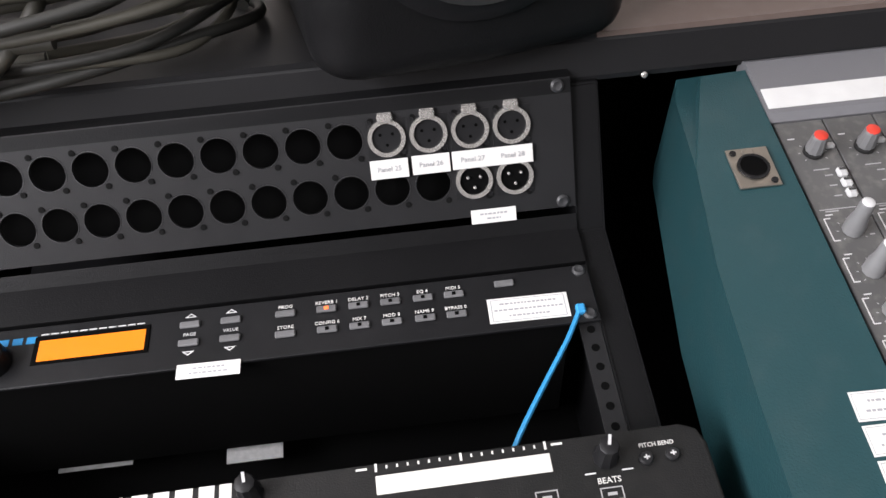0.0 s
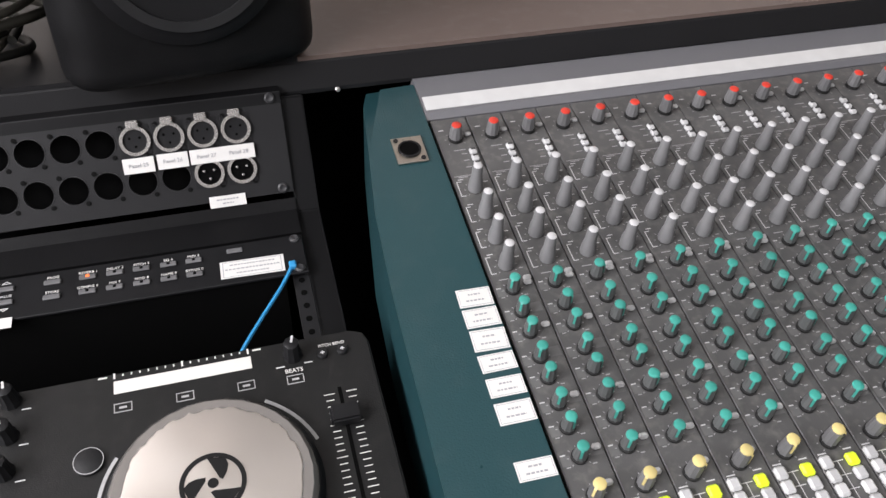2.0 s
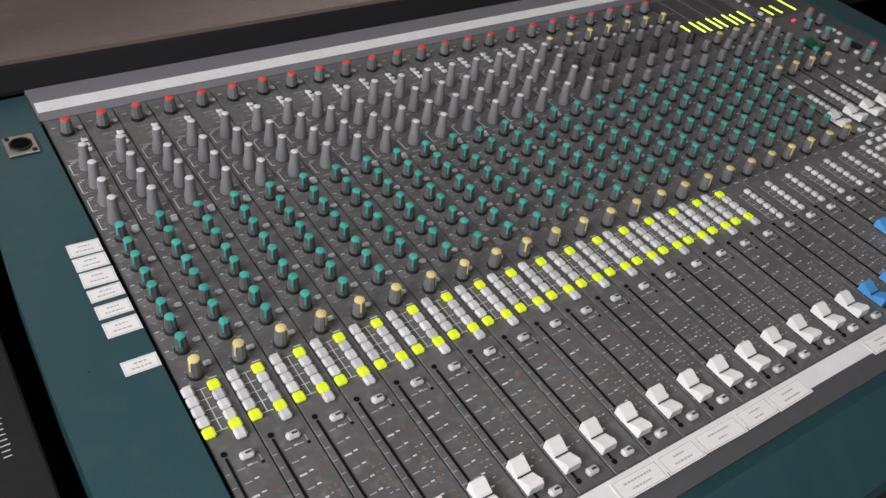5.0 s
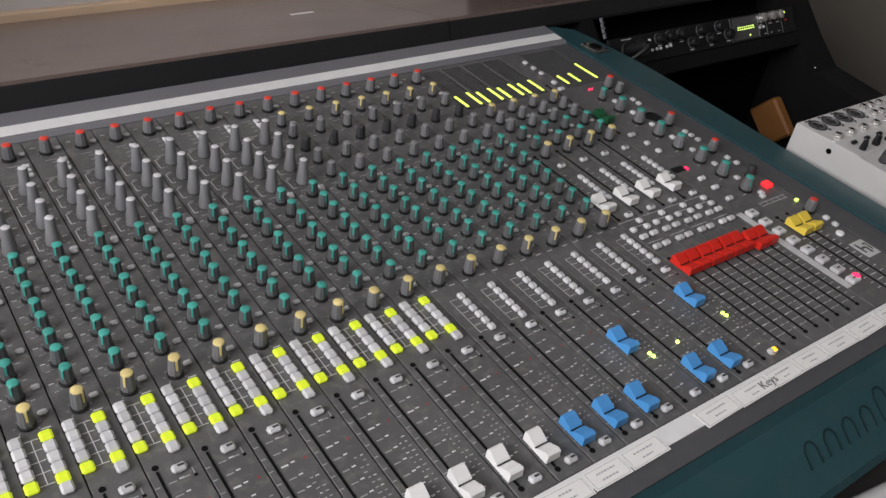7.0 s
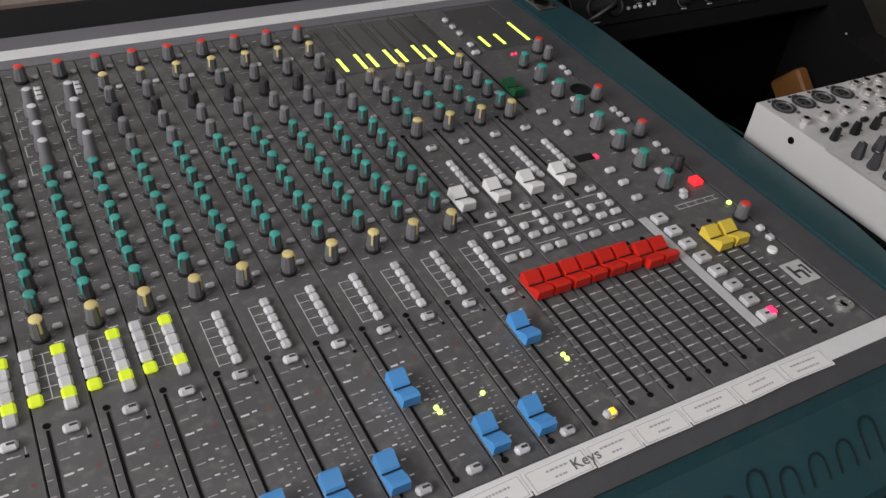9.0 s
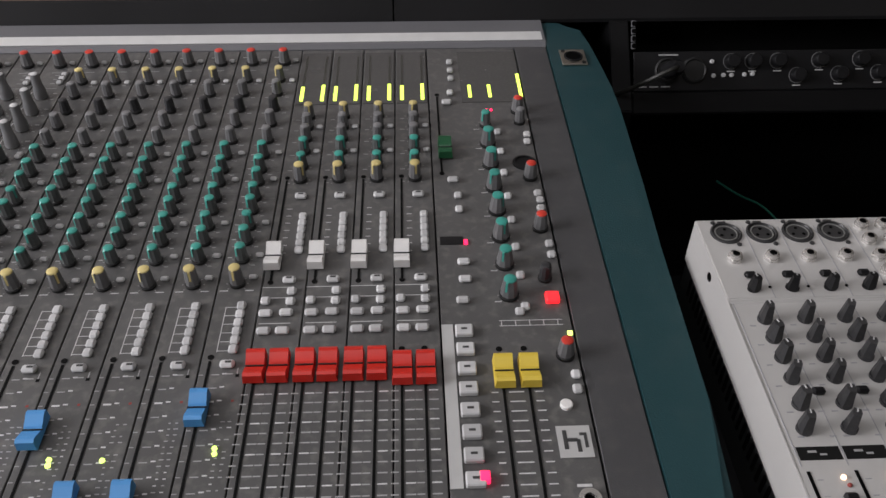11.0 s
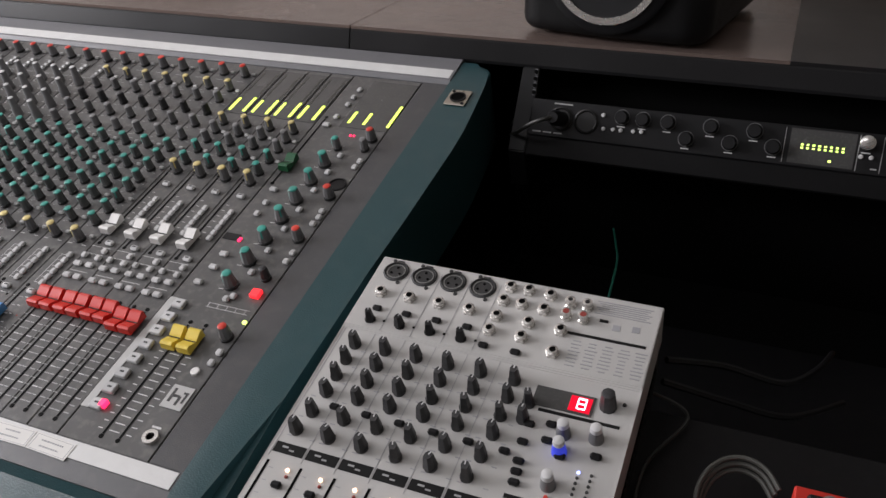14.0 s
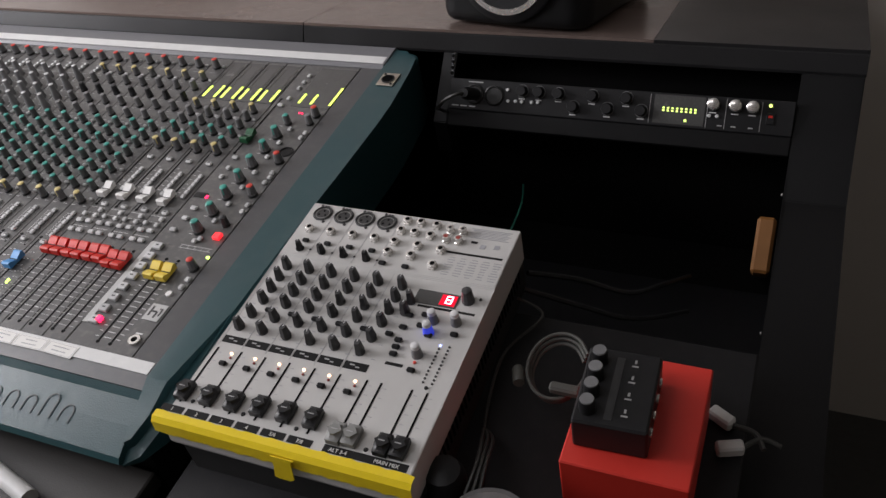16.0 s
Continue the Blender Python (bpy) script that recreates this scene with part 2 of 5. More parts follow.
        for i in range(n):
            bm.faces.new((a[i], a[(i + 1) % n], b[(i + 1) % n], b[i]))
    bmesh.ops.recalc_face_normals(bm, faces=bm.faces)
    return bm


def tube(bm, pts, r, n=8):
    """A round cable through points, smoothed."""
    P = [Vector(p) for p in pts]
    path = []
    for i in range(len(P) - 1):
        p0, p1, p2, p3 = P[max(0, i - 1)], P[i], P[i + 1], P[min(len(P) - 1, i + 2)]
        for k in range(8):
            t = k / 8
            path.append(0.5 * ((2 * p1) + (p2 - p0) * t + (2 * p0 - 5 * p1 + 4 * p2 - p3) * t * t + (3 * p1 - p0 - 3 * p2 + p3) * t ** 3))
    path.append(P[-1])
    rings = []
    for i, p in enumerate(path):
        d = (path[min(i + 1, len(path) - 1)] - path[max(i - 1, 0)]).normalized()
        s = d.cross(Vector((0.13, 0.21, 1))).normalized()
        u = s.cross(d)
        rings.append([bm.verts.new(p + r * (math.cos(2 * math.pi * k / n) * s + math.sin(2 * math.pi * k / n) * u)) for k in range(n)])
    for a, b in zip(rings, rings[1:]):
        for i in range(n):
            bm.faces.new((a[i], a[(i + 1) % n], b[(i + 1) % n], b[i]))
    bm.faces.new(rings[0][::-1])
    bm.faces.new(rings[-1])
    return bm


def mesh_of(name, bm, material, smooth=False):
    me = bpy.data.meshes.new(name)
    bm.to_mesh(me)
    bm.free()
    me.materials.append(M[material])
    if smooth:
        me.shade_smooth()
        me.set_sharp_from_angle(angle=radians(38))
    return me


def thing(name, label, category, m=None, group="", kind=""):
    ob = new(name)
    ob.matrix_world = CON if m is None else m
    return tagged(ob, label, category, group, kind)


def put(name, me, parent, loc=(0, 0, 0), rot=(0, 0, 0), label=""):
    ob = new(name, me)
    ob.parent = parent
    ob.location = loc
    ob.rotation_euler = [radians(a) for a in rot]
    return tagged(ob, label)


def part(name, bm, material, parent, label="", smooth=False, loc=(0, 0, 0), rot=(0, 0, 0)):
    return put(name, mesh_of(name, bm, material, smooth), parent, loc, rot, label)


def solid(name, bm, material, label, category, m=None, smooth=False, kind="", group=""):
    """A thing of one mesh."""
    ob = new(name, mesh_of(name, bm, material, smooth))
    ob.matrix_world = CON if m is None else m
    return tagged(ob, label, category, group, kind)


def words(text, size, material, parent, loc, rot=(0, 0, 0), name="lettering", thick=0.0002):
    """Raised lettering, centred, as a mesh."""
    c = bpy.data.curves.new(name, "FONT")
    c.body, c.size, c.align_x, c.align_y, c.extrude, c.resolution_u = text, size, "CENTER", "CENTER", thick, 2
    o = bpy.data.objects.new(name, c)
    scene.collection.objects.link(o)
    me = bpy.data.meshes.new_from_object(o.evaluated_get(bpy.context.evaluated_depsgraph_get()))
    bpy.data.objects.remove(o)
    me.materials.clear()
    me.materials.append(M[material])
    return put(name, me, parent, loc, rot)


def con(x, y, z):
    return CON @ Vector((x, y, z))


# ---- room ----
def slab(name, x0, x1, y0, y1, z0, z1, material, label, category, kind="structure"):
    return solid(name, box(bm_new(), x0, x1, y0, y1, z0, z1), material, label, category, Matrix(), kind=kind)


slab("floor", -2.0, 2.4, -3.0, 0.7, -0.1, 0.0, "carpet", "dark grey short-pile carpet floor", "floor")
slab("ceiling", -2.0, 2.4, -3.0, 0.7, 2.5, 2.6, "ceil", "plain white painted ceiling", "ceiling")
# out of view: bright wall as reflector, dark walls to hold back fill
slab("wall_north", -2.0, 2.4, 0.56, 0.7, 0.0, 2.5, "wall", "unseen wall behind the desk, made bright for its reflections", "wall")
slab("wall_south", -2.0, 2.4, -3.1, -3.0, 0.0, 2.5, "walldark", "unseen wall behind the operator, made dark to cut fill light", "wall")
bm = bm_new()
for y0, y1, z0, z1 in ((-3.1, -1.98, 0, 2.5), (0.38, 0.7, 0, 2.5), (-1.98, 0.38, 0, 1.18), (-1.98, 0.38, 2.40, 2.5)):
    box(bm, -2.0, -1.9, y0, y1, z0, z1)
solid("wall_west", bm, "walldark", "unseen wall with a window opening, made dark to cut fill light", "wall", Matrix(), kind="structure")
win = thing("window_1", "white-framed window giving soft daylight", "window", Matrix(), kind="structure")
bm = bm_new()
for y0, y1, z0, z1 in ((-1.98, -1.93, 1.18, 2.40), (0.33, 0.38, 1.18, 2.40), (-1.93, 0.33, 1.18, 1.23), (-1.93, 0.33, 2.35, 2.40)):
    box(bm, -1.99, -1.93, y0, y1, z0, z1)
part("window_frame", bm, "ceil", win)
part("pane", box(bm_new(), -1.97, -1.962, -1.93, 0.33, 1.23, 2.35), "label", win, "frosted white pane")
slab("wall_east", 2.4, 2.5, -3.1, 0.7, 0.0, 2.5, "wallolive", "olive-beige painted wall beside the desk", "wall")

# ---- desk with its raised shelf ----
ft, fb = con(0, 0.0975, 0.0304), con(0, 0.0843, 0.0006)
zs, ys, yb, zb = ft.z, ft.y, fb.y, fb.z
desk = thing("studio_desk", "black laminate studio desk with raised shelf and two rack bays", "desk", Matrix())
bm = bm_new()
profile(bm, [(ys + 0.001, zs - 0.004), (0.47, zs - 0.004), (0.47, zb), (yb + 0.012, zb), (yb, zb), (yb - 0.001, zb + 0.004), (ys - 0.001, zs - 0.006)], -1.2, 0.8585)
part("shelf_edge", bm, "shelf", desk)
bm = bm_new()
profile(bm, [(ys + 0.001, zs - 0.004), (0.47, zs - 0.004), (0.47, zb), (yb + 0.012, zb), (yb, zb), (yb - 0.001, zb + 0.004), (ys - 0.001, zs - 0.006)], 0.8605, 1.66)
part("shelf_edge", bm, "shelf", desk)
# one dark top; middle stretches coloured brown for the wall's reflection
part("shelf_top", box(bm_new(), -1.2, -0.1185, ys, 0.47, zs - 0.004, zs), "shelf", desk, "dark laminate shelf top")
part("shelf_top", box(bm_new(), -0.1180, 0.8588, ys, 0.47, zs - 0.004, zs), "shelftop", desk, "dark laminate shelf top, the wall's brown reflection painted in")
part("shelf_top", box(bm_new(), 0.8602, 1.3995, ys, 0.47, zs - 0.004, zs), "shelftop", desk, "dark laminate shelf top, the wall's brown reflection painted in")
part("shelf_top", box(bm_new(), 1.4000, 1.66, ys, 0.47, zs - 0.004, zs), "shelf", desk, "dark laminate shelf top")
part("worktop", box(bm_new(), -1.2, 1.66, -0.72, 0.47, 0.55, 0.58, 0.002), "desk", desk)
part("back_panel", box(bm_new(), -1.2, 1.66, 0.44, 0.47, 0.58, zb), "desk", desk)
part("end_panel", box(bm_new(), -1.2, -1.17, -0.72, 0.47, 0.0, 0.55), "desk", desk)
part("end_panel", box(bm_new(), 1.63, 1.66, -0.72, 0.47, 0.0, 0.55), "desk", desk)
part("back_rail", box(bm_new(), -1.2, 1.66, 0.472, 0.50, zs - 0.02, zs + 0.012, 0.002), "beige", desk, "beige wooden rail along the shelf's back")
solid("paper_slip", box(bm_new(), 0, 0.034, 0, 0.007, 0, 0.0006), "label", "small white paper slip lying on the shelf", "paper",
      Matrix.Translation((0.715, 0.255, zs)))

# ---- mixing console ----
P = 0.0325
CH = [P * i for i in range(24)]
desk_mixer = thing("mixing_console", "large grey and petrol-green 24-channel mixing console with rows of knobs", "mixing console")

FRONT = -0.536
bm = bm_new()
box(bm, -0.0185, 1.022, -0.555, 0.080, -0.05, -0.0035)
part("chassis", bm, "groove", desk_mixer)
for i in range(24):
    x = CH[i]
    bm = bm_new()
    box(bm, x - 0.0158, x + 0.0158, FRONT, 0.028, -0.0035, 0.0, 0.0005)
    part("channel_panel", bm, "panel", desk_mixer)
for i in range(4):
    x = 0.780 + P * i
    part("group_panel", box(bm_new(), x - 0.0158, x + 0.0158, FRONT, 0.028, -0.0035, 0.0, 0.0005), "panel", desk_mixer)
part("master_panel", box(bm_new(), 0.8945, 0.9865, FRONT, 0.028, -0.0035, 0.0, 0.0005), "panel", desk_mixer)
part("side_margin", box(bm_new(), 0.988, 1.0215, FRONT, 0.052, -0.0035, 0.0004, 0.0005), "margin", desk_mixer)
bm = bm_new()
profile(bm, [(0.0288, -0.004), (0.0288, 0.0005), (0.034, 0.004), (0.080, 0.006), (0.088, 0.001), (0.088, -0.05), (0.0801, -0.05)], -0.0185, 1.022)
part("back_band", bm, "backgrey", desk_mixer)
bm = bm_new()
profile(bm, [(0.0375, 0.0035), (0.0375, 0.0046), (0.0545, 0.0054), (0.0545, 0.0043)], -0.0165, 1.019)
part("marker_strip", bm, "tape", desk_mixer, "white marker strip")
bm = bm_new()
profile(bm, [(FRONT - 0.0005, -0.004), (FRONT - 0.0005, 0.001), (-0.5535, 0.001), (-0.568, -0.004), (-0.568, -0.05), (FRONT, -0.05)], -0.0185, 1.022)
part("front_band", bm, "margin", desk_mixer)
bm = bm_new()
profile(bm, [(-0.568, -0.006), (-0.575, -0.012), (-0.60, -0.022), (-0.628, -0.036), (-0.632, -0.042), (-0.630, -0.0455), (-0.622, -0.0480), (-0.568, -0.0480)], -0.0185, 1.022)
part("front_panel", bm, "green", desk_mixer)
bm = bm_new()
box(bm, -0.016, 1.019, -0.5525, -0.5375, 0.001, 0.0016)
part("writing_strip", bm, "tape", desk_mixer, "white writing strip with labels")
part("bottom_pan", box(bm_new(), -0.0185, 1.022, -0.60, 0.08, -0.13, -0.05), "blackm", desk_mixer)

# cheeks
def slope_front(bm):
    """Let the cheek's front end fall with the front panel."""
    bmesh.ops.bisect_plane(bm, geom=list(bm.verts) + list(bm.edges) + list(bm.faces), plane_co=(0, -0.556, 0), plane_no=(0, 1, 0))
    for v in bm.verts:
        if v.co.y < -0.5565 and v.co.z > -0.05:
            v.co.z -= (-0.556 - v.co.y) * 0.50
        elif v.co.y < -0.52 and v.co.z < -0.06:
            v.co.z = -0.0485


out = [(-0.019, 0.090), (-0.060, 0.088), (-0.066, 0.070), (-0.076, -0.005), (-0.085, -0.075), (-0.089, -0.16), (-0.091, -0.30), (-0.088, -0.50), (-0.080, -0.625), (-0.019, -0.632)]
bm = bm_new()
prism(bm, out[::-1], -0.10, 0.003)
bmesh.ops.bevel(bm, geom=[e for e in bm.edges if all(v.co.z > 0 for v in e.verts) and not all(v.co.x > -0.02 for v in e.verts)], offset=0.014, segments=4, affect="EDGES")
slope_front(bm)
part("cheek", bm, "green", desk_mixer, "petrol-green end cheek", True)
out = [(1.0225, 0.090), (1.042, 0.090), (1.051, 0.086), (1.058, 0.077), (1.063, 0.060), (1.068, 0.030), (1.0725, -0.02), (1.0755, -0.06), (1.076, -0.10), (1.072, -0.22), (1.068, -0.30), (1.064, -0.45), (1.060, -0.555), (1.052, -0.592), (1.039, -0.619), (1.0225, -0.630)]
bm = bm_new()
prism(bm, out, -0.10, 0.003)
bmesh.ops.bevel(bm, geom=[e for e in bm.edges if all(v.co.z > 0 for v in e.verts) and not all(v.co.x < 1.023 for v in e.verts)], offset=0.012, segments=4, affect="EDGES")
slope_front(bm)
part("cheek", bm, "green", desk_mixer, "petrol-green end cheek", True)
# pressed mark on the front, as plain slanted arches; its recess shade is painted dark green
for k in range(10):
    g = bm_new()
    rows = []
    tall = 0.016 if k in (4, 8) else 0.009
    for q in range(11):
        a = radians(180 - 18 * q)
        rows.append([g.verts.new((r_ * math.cos(a), tall - 0.009 + r_ * math.sin(a), z)) for r_, z in ((0.0078, 0.0), (0.0092, 0.0), (0.0092, 0.0005), (0.0078, 0.0005))])
    for p, q in zip(rows, rows[1:]):
        for j in range(4):
            g.faces.new((p[j], p[(j + 1) % 4], q[(j + 1) % 4], q[j]))
    for sx in (-1, 1):
        box(g, min(sx * 0.0078, sx * 0.0092), max(sx * 0.0078, sx * 0.0092), -0.010, tall - 0.009, 0.0, 0.0005)
    bmesh.ops.recalc_face_normals(g, faces=g.faces)
    for v in g.verts:
        v.co.x = v.co.x * 0.85 + v.co.y * 0.25
    part("pressed_mark", g, "pressed", desk_mixer, "", False, (0.712 + 0.0255 * k, -0.603, -0.0232), (25.5, 0, 0))


def knob(parent, name, me, cap, x, y, turn):
    k = put(name, me, parent, (x, y, 0.0), (0, 0, turn))
    put("cap", cap, k)
    return k


def knob_mesh(name, r0, r1, h, material, n=20):
    bm = bm_new()
    lathe(bm, [(r0, 0.003), (r0 * 1.02, 0.005), ((r0 + r1) / 2, h * 0.6), (r1, h - 0.0022), (r1 * 0.96, h - 0.0008), (r1 * 0.82, h)], n, flute=0.07)
    lathe(bm, [(r0 * 1.12, 0.0005), (r0 * 1.12, 0.0025), (r0 * 0.9, 0.003)], 16)
    me = mesh_of(name, bm, material, True)
    me.materials.append(M["skirt"])
    for p in me.polygons:
        if p.center.z < 0.003:
            p.material_index = 1
    return me


def cap_mesh(r, h, material, line=True):
    """Coloured insert on a rounded shoulder, with a pointer line running down the knob's front."""
    bm = bm_new()
    lathe(bm, [(r * 0.86, h - 0.0008), (r * 0.84, h + 0.0003), (r * 0.62, h + 0.0009), (r * 0.2, h + 0.0011)], 16)
    if line:
        w = 0.0009
        v = [bm.verts.new(p) for p in ((-w, -r * 0.70, h + 0.0009), (w, -r * 0.70, h + 0.0009), (w, -r * 1.04, h - 0.0003), (-w, -r * 1.04, h - 0.0003), (w * 0.8, -r * 1.13, h * 0.50), (-w * 0.8, -r * 1.13, h * 0.50))]
        bm.faces.new((v[0], v[3], v[2], v[1]))
        bm.faces.new((v[3], v[5], v[4], v[2]))
    return mesh_of("cap", bm, material, True)


K_GAIN = knob_mesh("gain_knob", 0.0057, 0.0049, 0.0160, "knob")
K_AUX = knob_mesh("aux_knob", 0.0049, 0.0043, 0.0155, "knobaux")
K_SMALL = knob_mesh("eq_knob", 0.0048, 0.0043, 0.0155, "knob")
K_DARK = knob_mesh("eq_knob", 0.0048, 0.0043, 0.0145, "knobdark")
K_MAST = knob_mesh("aux_master_knob", 0.0066, 0.0051, 0.0175, "knob")
K_PAN = knob_mesh("pan_knob", 0.0052, 0.0046, 0.0175, "knob")
bm = bm_new()
lathe(bm, [(0.0062, 0.001), (0.0062, 0.002), (0.0059, 0.0080), (0.0054, 0.0110), (0.0046, 0.0145), (0.0042, 0.0250), (0.0037, 0.0262)], 22, flute=0.05)
K_TALL = mesh_of("eq_knob", bm, "knoblight", True)
C_RED, C_TEAL, C_YEL = cap_mesh(0.0049, 0.0160, "redcap", False), cap_mesh(0.0046, 0.0155, "tealcap"), cap_mesh(0.0049, 0.0175, "yelcap")
C_WHT, C_GREY, C_YELS = cap_mesh(0.0043, 0.026, "whitecap", False), cap_mesh(0.0045, 0.0155, "knoblight"), cap_mesh(0.0045, 0.0155, "yelcap")
C_MAST = cap_mesh(0.0055, 0.0175, "tealcap")
C_DARK = cap_mesh(0.0045, 0.0145, "knobdark")


def button_mesh(name, w, d, h, material):
    bm = bm_new()
    box(bm, -w / 2, w / 2, -d / 2, d / 2, 0, h, min(w, d, h) * 0.34)
    return mesh_of(name, bm, material)


B_ROUTE, B_LIT = button_mesh("routing_button", 0.0080, 0.0088, 0.0042, "button"), button_mesh("routing_button", 0.0082, 0.0086, 0.0042, "lit")
B_SM, B_MUTE = button_mesh("routing_button", 0.0064, 0.0072, 0.0040, "button"), button_mesh("mute_button", 0.0098, 0.0062, 0.0045, "button")
B_TINY, B_SQ = button_mesh("aux_button", 0.0062, 0.0042, 0.0035, "button"), button_mesh("group_button", 0.0068, 0.0068, 0.0045, "button")
B_LINE = button_mesh("line_button", 0.0064, 0.0068, 0.0040, "button")
B_LEG = button_mesh("legend", 0.0042, 0.0018, 0.0003, "dark")


def fader_mesh(w=0.0125, d=0.025, material="whitefad"):
    """Two-humped cap with a dip and a groove across the middle."""
    bm = bm_new()
    n = 12
    rows = []
    for i in range(n + 1):
        t = -1 + 2 * i / n
        h = 0.0062 + 0.0062 * abs(t) ** 1.3 if abs(t) < 0.78 else 0.0062 + 0.0062 * 0.724 - (abs(t) - 0.78) * 0.006
        if abs(t) < 0.02:
            h -= 0.0012
        y = t * d / 2
        wt = w / 2 * 0.90
        rows.append([bm.verts.new(p) for p in ((-w / 2, y, 0.0022), (-wt, y, h), (wt, y, h), (w / 2, y, 0.0022))])
    for a, b in zip(rows, rows[1:]):
        for k in range(4):
            bm.faces.new((a[k], b[k], b[(k + 1) % 4], a[(k + 1) % 4]))
    bm.faces.new(rows[0])
    bm.faces.new(rows[-1][::-1])
    box(bm, -0.0015, 0.0015, -0.004, 0.004, -0.003, 0.0025)
    bmesh.ops.recalc_face_normals(bm, faces=bm.faces)
    me = mesh_of("fader_cap", bm, material)
    return me


FADER = {k: fader_mesh(material=k) for k in ("whitefad", "bluefad", "greenfad")}
FADER.update({k: fader_mesh(0.0138, 0.024, k) for k in ("redfad", "yelfad")})
bm = bm_new()
box(bm, -0.0062, 0.0062, -0.0004, 0.0004, 0.0055, 0.0062)
LINE = mesh_of("groove_line", bm, "skirt")
bm = bm_new()
box(bm, -0.0009, 0.0009, -0.062, 0.061, 0.0, 0.0004)
lathe(bm, [(0.0022, 0.0), (0.0022, 0.0004)], 10, 0, 0.0645)
lathe(bm, [(0.0022, 0.0), (0.0022, 0.0004)], 10, 0, -0.0645)
SLOT = mesh_of("fader_slot", bm, "groove")


def fader(x, y, ymid, kind, name="fader_cap"):
    put("fader_slot", SLOT, desk_mixer, (x, ymid, 0.0001))
    put("groove_line", LINE, put(name, FADER[kind], desk_mixer, (x, y, 0.0004)), (0, 0, 0))


rnd = random.Random(7)
blue = {17: -0.510, 18: -0.510, 19: -0.511, 20: -0.459, 21: -0.511, 22: -0.511, 23: -0.445}
pr, pd, sp, rd, bk, pt = (bm_new() for _ in range(6))


def bar(bm, x, y, w, d):
    """A thin printed bar on the console's panel."""
    v = [bm.verts.new(p) for p in ((x - w / 2, y - d / 2, 0.0003), (x + w / 2, y - d / 2, 0.0003), (x + w / 2, y + d / 2, 0.0003), (x - w / 2, y + d / 2, 0.0003))]
    bm.faces.new(v)


def ticks(bm, x, y, r, n=7):
    """Short scale marks in an arc round a knob."""
    for k in range(n):
        a = radians(-40 + 260 * k / (n - 1))
        c, s_ = math.cos(a), math.sin(a)
        q = [bm.verts.new((x + rr * c - e * s_, y + rr * s_ + e * c, 0.0003)) for rr, e in ((r, -0.0003), (r + 0.0014, -0.0003), (r + 0.0014, 0.0003), (r, 0.0003))]
        bm.faces.new(q)


AUX_Y = (-0.165, -0.186, -0.204, -0.225, -0.242, -0.262, -0.280, -0.301)
for i, x in enumerate(CH):
    tall = i < 17
    tw = lambda: rnd.uniform(-60, 60)
    knob(desk_mixer, "gain_knob", K_GAIN, C_RED, x, 0.001, rnd.uniform(-40, 90))
    put("phase_button", B_TINY, desk_mixer, (x + 0.0112, 0.004, 0), (0, 0, 0))
    if tall:
        for y in (-0.060, -0.0885, -0.1155, -0.1420):
            knob(desk_mixer, "eq_knob", K_TALL, C_WHT, x, y, tw())
            bar(pr, x - 0.0128, y + 0.002, 0.0008, 0.016)
            bar(pr, x - 0.0110, y + 0.010, 0.0040, 0.0008)
            bar(pr, x - 0.0110, y - 0.006, 0.0040, 0.0008)
            bar(pr, x - 0.0088, y + 0.0125, 0.0045, 0.0009)
            bar(pr, x + 0.0105, y + 0.007, 0.0040, 0.0009)
            bar(pd, x + 0.0105, y - 0.004, 0.0030, 0.0009)
            ticks(pd, x, y, 0.0076)
        for dx, y in ((0.0102, -0.0180), (0.0100, -0.0260), (0.0098, -0.0340)):
            b_ = put("line_button", B_LINE, desk_mixer, (x + dx, y, 0))
            put("legend", B_LEG, b_, (0, 0.001, 0.0040))
            bar(pd, x + dx - 0.0075, y, 0.0050, 0.0009)
        bar(pd, x - 0.002, -0.0435, 0.022, 0.0007)
        put("eq_button", B_TINY, desk_mixer, (x + 0.0115, -0.157, 0))
    else:
        for y, me, cap in ((-0.034, K_SMALL, C_YELS), (-0.060, K_SMALL, C_GREY), (-0.088, K_DARK, C_DARK), (-0.114, K_SMALL, C_GREY), (-0.141, K_SMALL, C_GREY)):
            knob(desk_mixer, "eq_knob", me, cap, x - 0.001, y, tw())
            bar(pd, x - 0.0105, y - 0.006, 0.004, 0.001)
            bar(pd, x + 0.0085, y - 0.006, 0.004, 0.001)
            ticks(pd, x - 0.001, y, 0.0064)
        put("line_button", B_TINY, desk_mixer, (x + 0.0112, -0.036, 0))
    for k, y in enumerate(AUX_Y):
        knob(desk_mixer, "aux_knob", K_AUX, C_TEAL, x - 0.002, y, rnd.uniform(-44, -26) if rnd.random() < 0.85 else tw())
        bar(pr, x - 0.0120, y + 0.003, 0.0035, 0.0009)
        ticks(pd, x - 0.002, y, 0.0066)
        bar(pd, x - 0.0108, y - 0.0055, 0.003, 0.0008)
        bar(pt, x - 0.0110, y - 0.0010, 0.0065, 0.0070)
        if k % 2:
            bar(pt, x + 0.0098, y + 0.0030, 0.0085, 0.0080)
        bar(pd, x + 0.0065, y - 0.006, 0.003, 0.0008)
        if k in (0, 2, 5, 7):
            put("aux_button", B_TINY, desk_mixer, (x + 0.0108, y + 0.004, 0))
    knob(desk_mixer, "pan_knob", K_PAN, C_YEL, x - 0.002, -0.3275, tw())
    put("pan_button", B_TINY, desk_mixer, (x + 0.0090, -0.3215, 0))
    bar(pr, x - 0.011, -0.3345, 0.006, 0.0009)
    ticks(pd, x - 0.002, -0.3275, 0.0070)
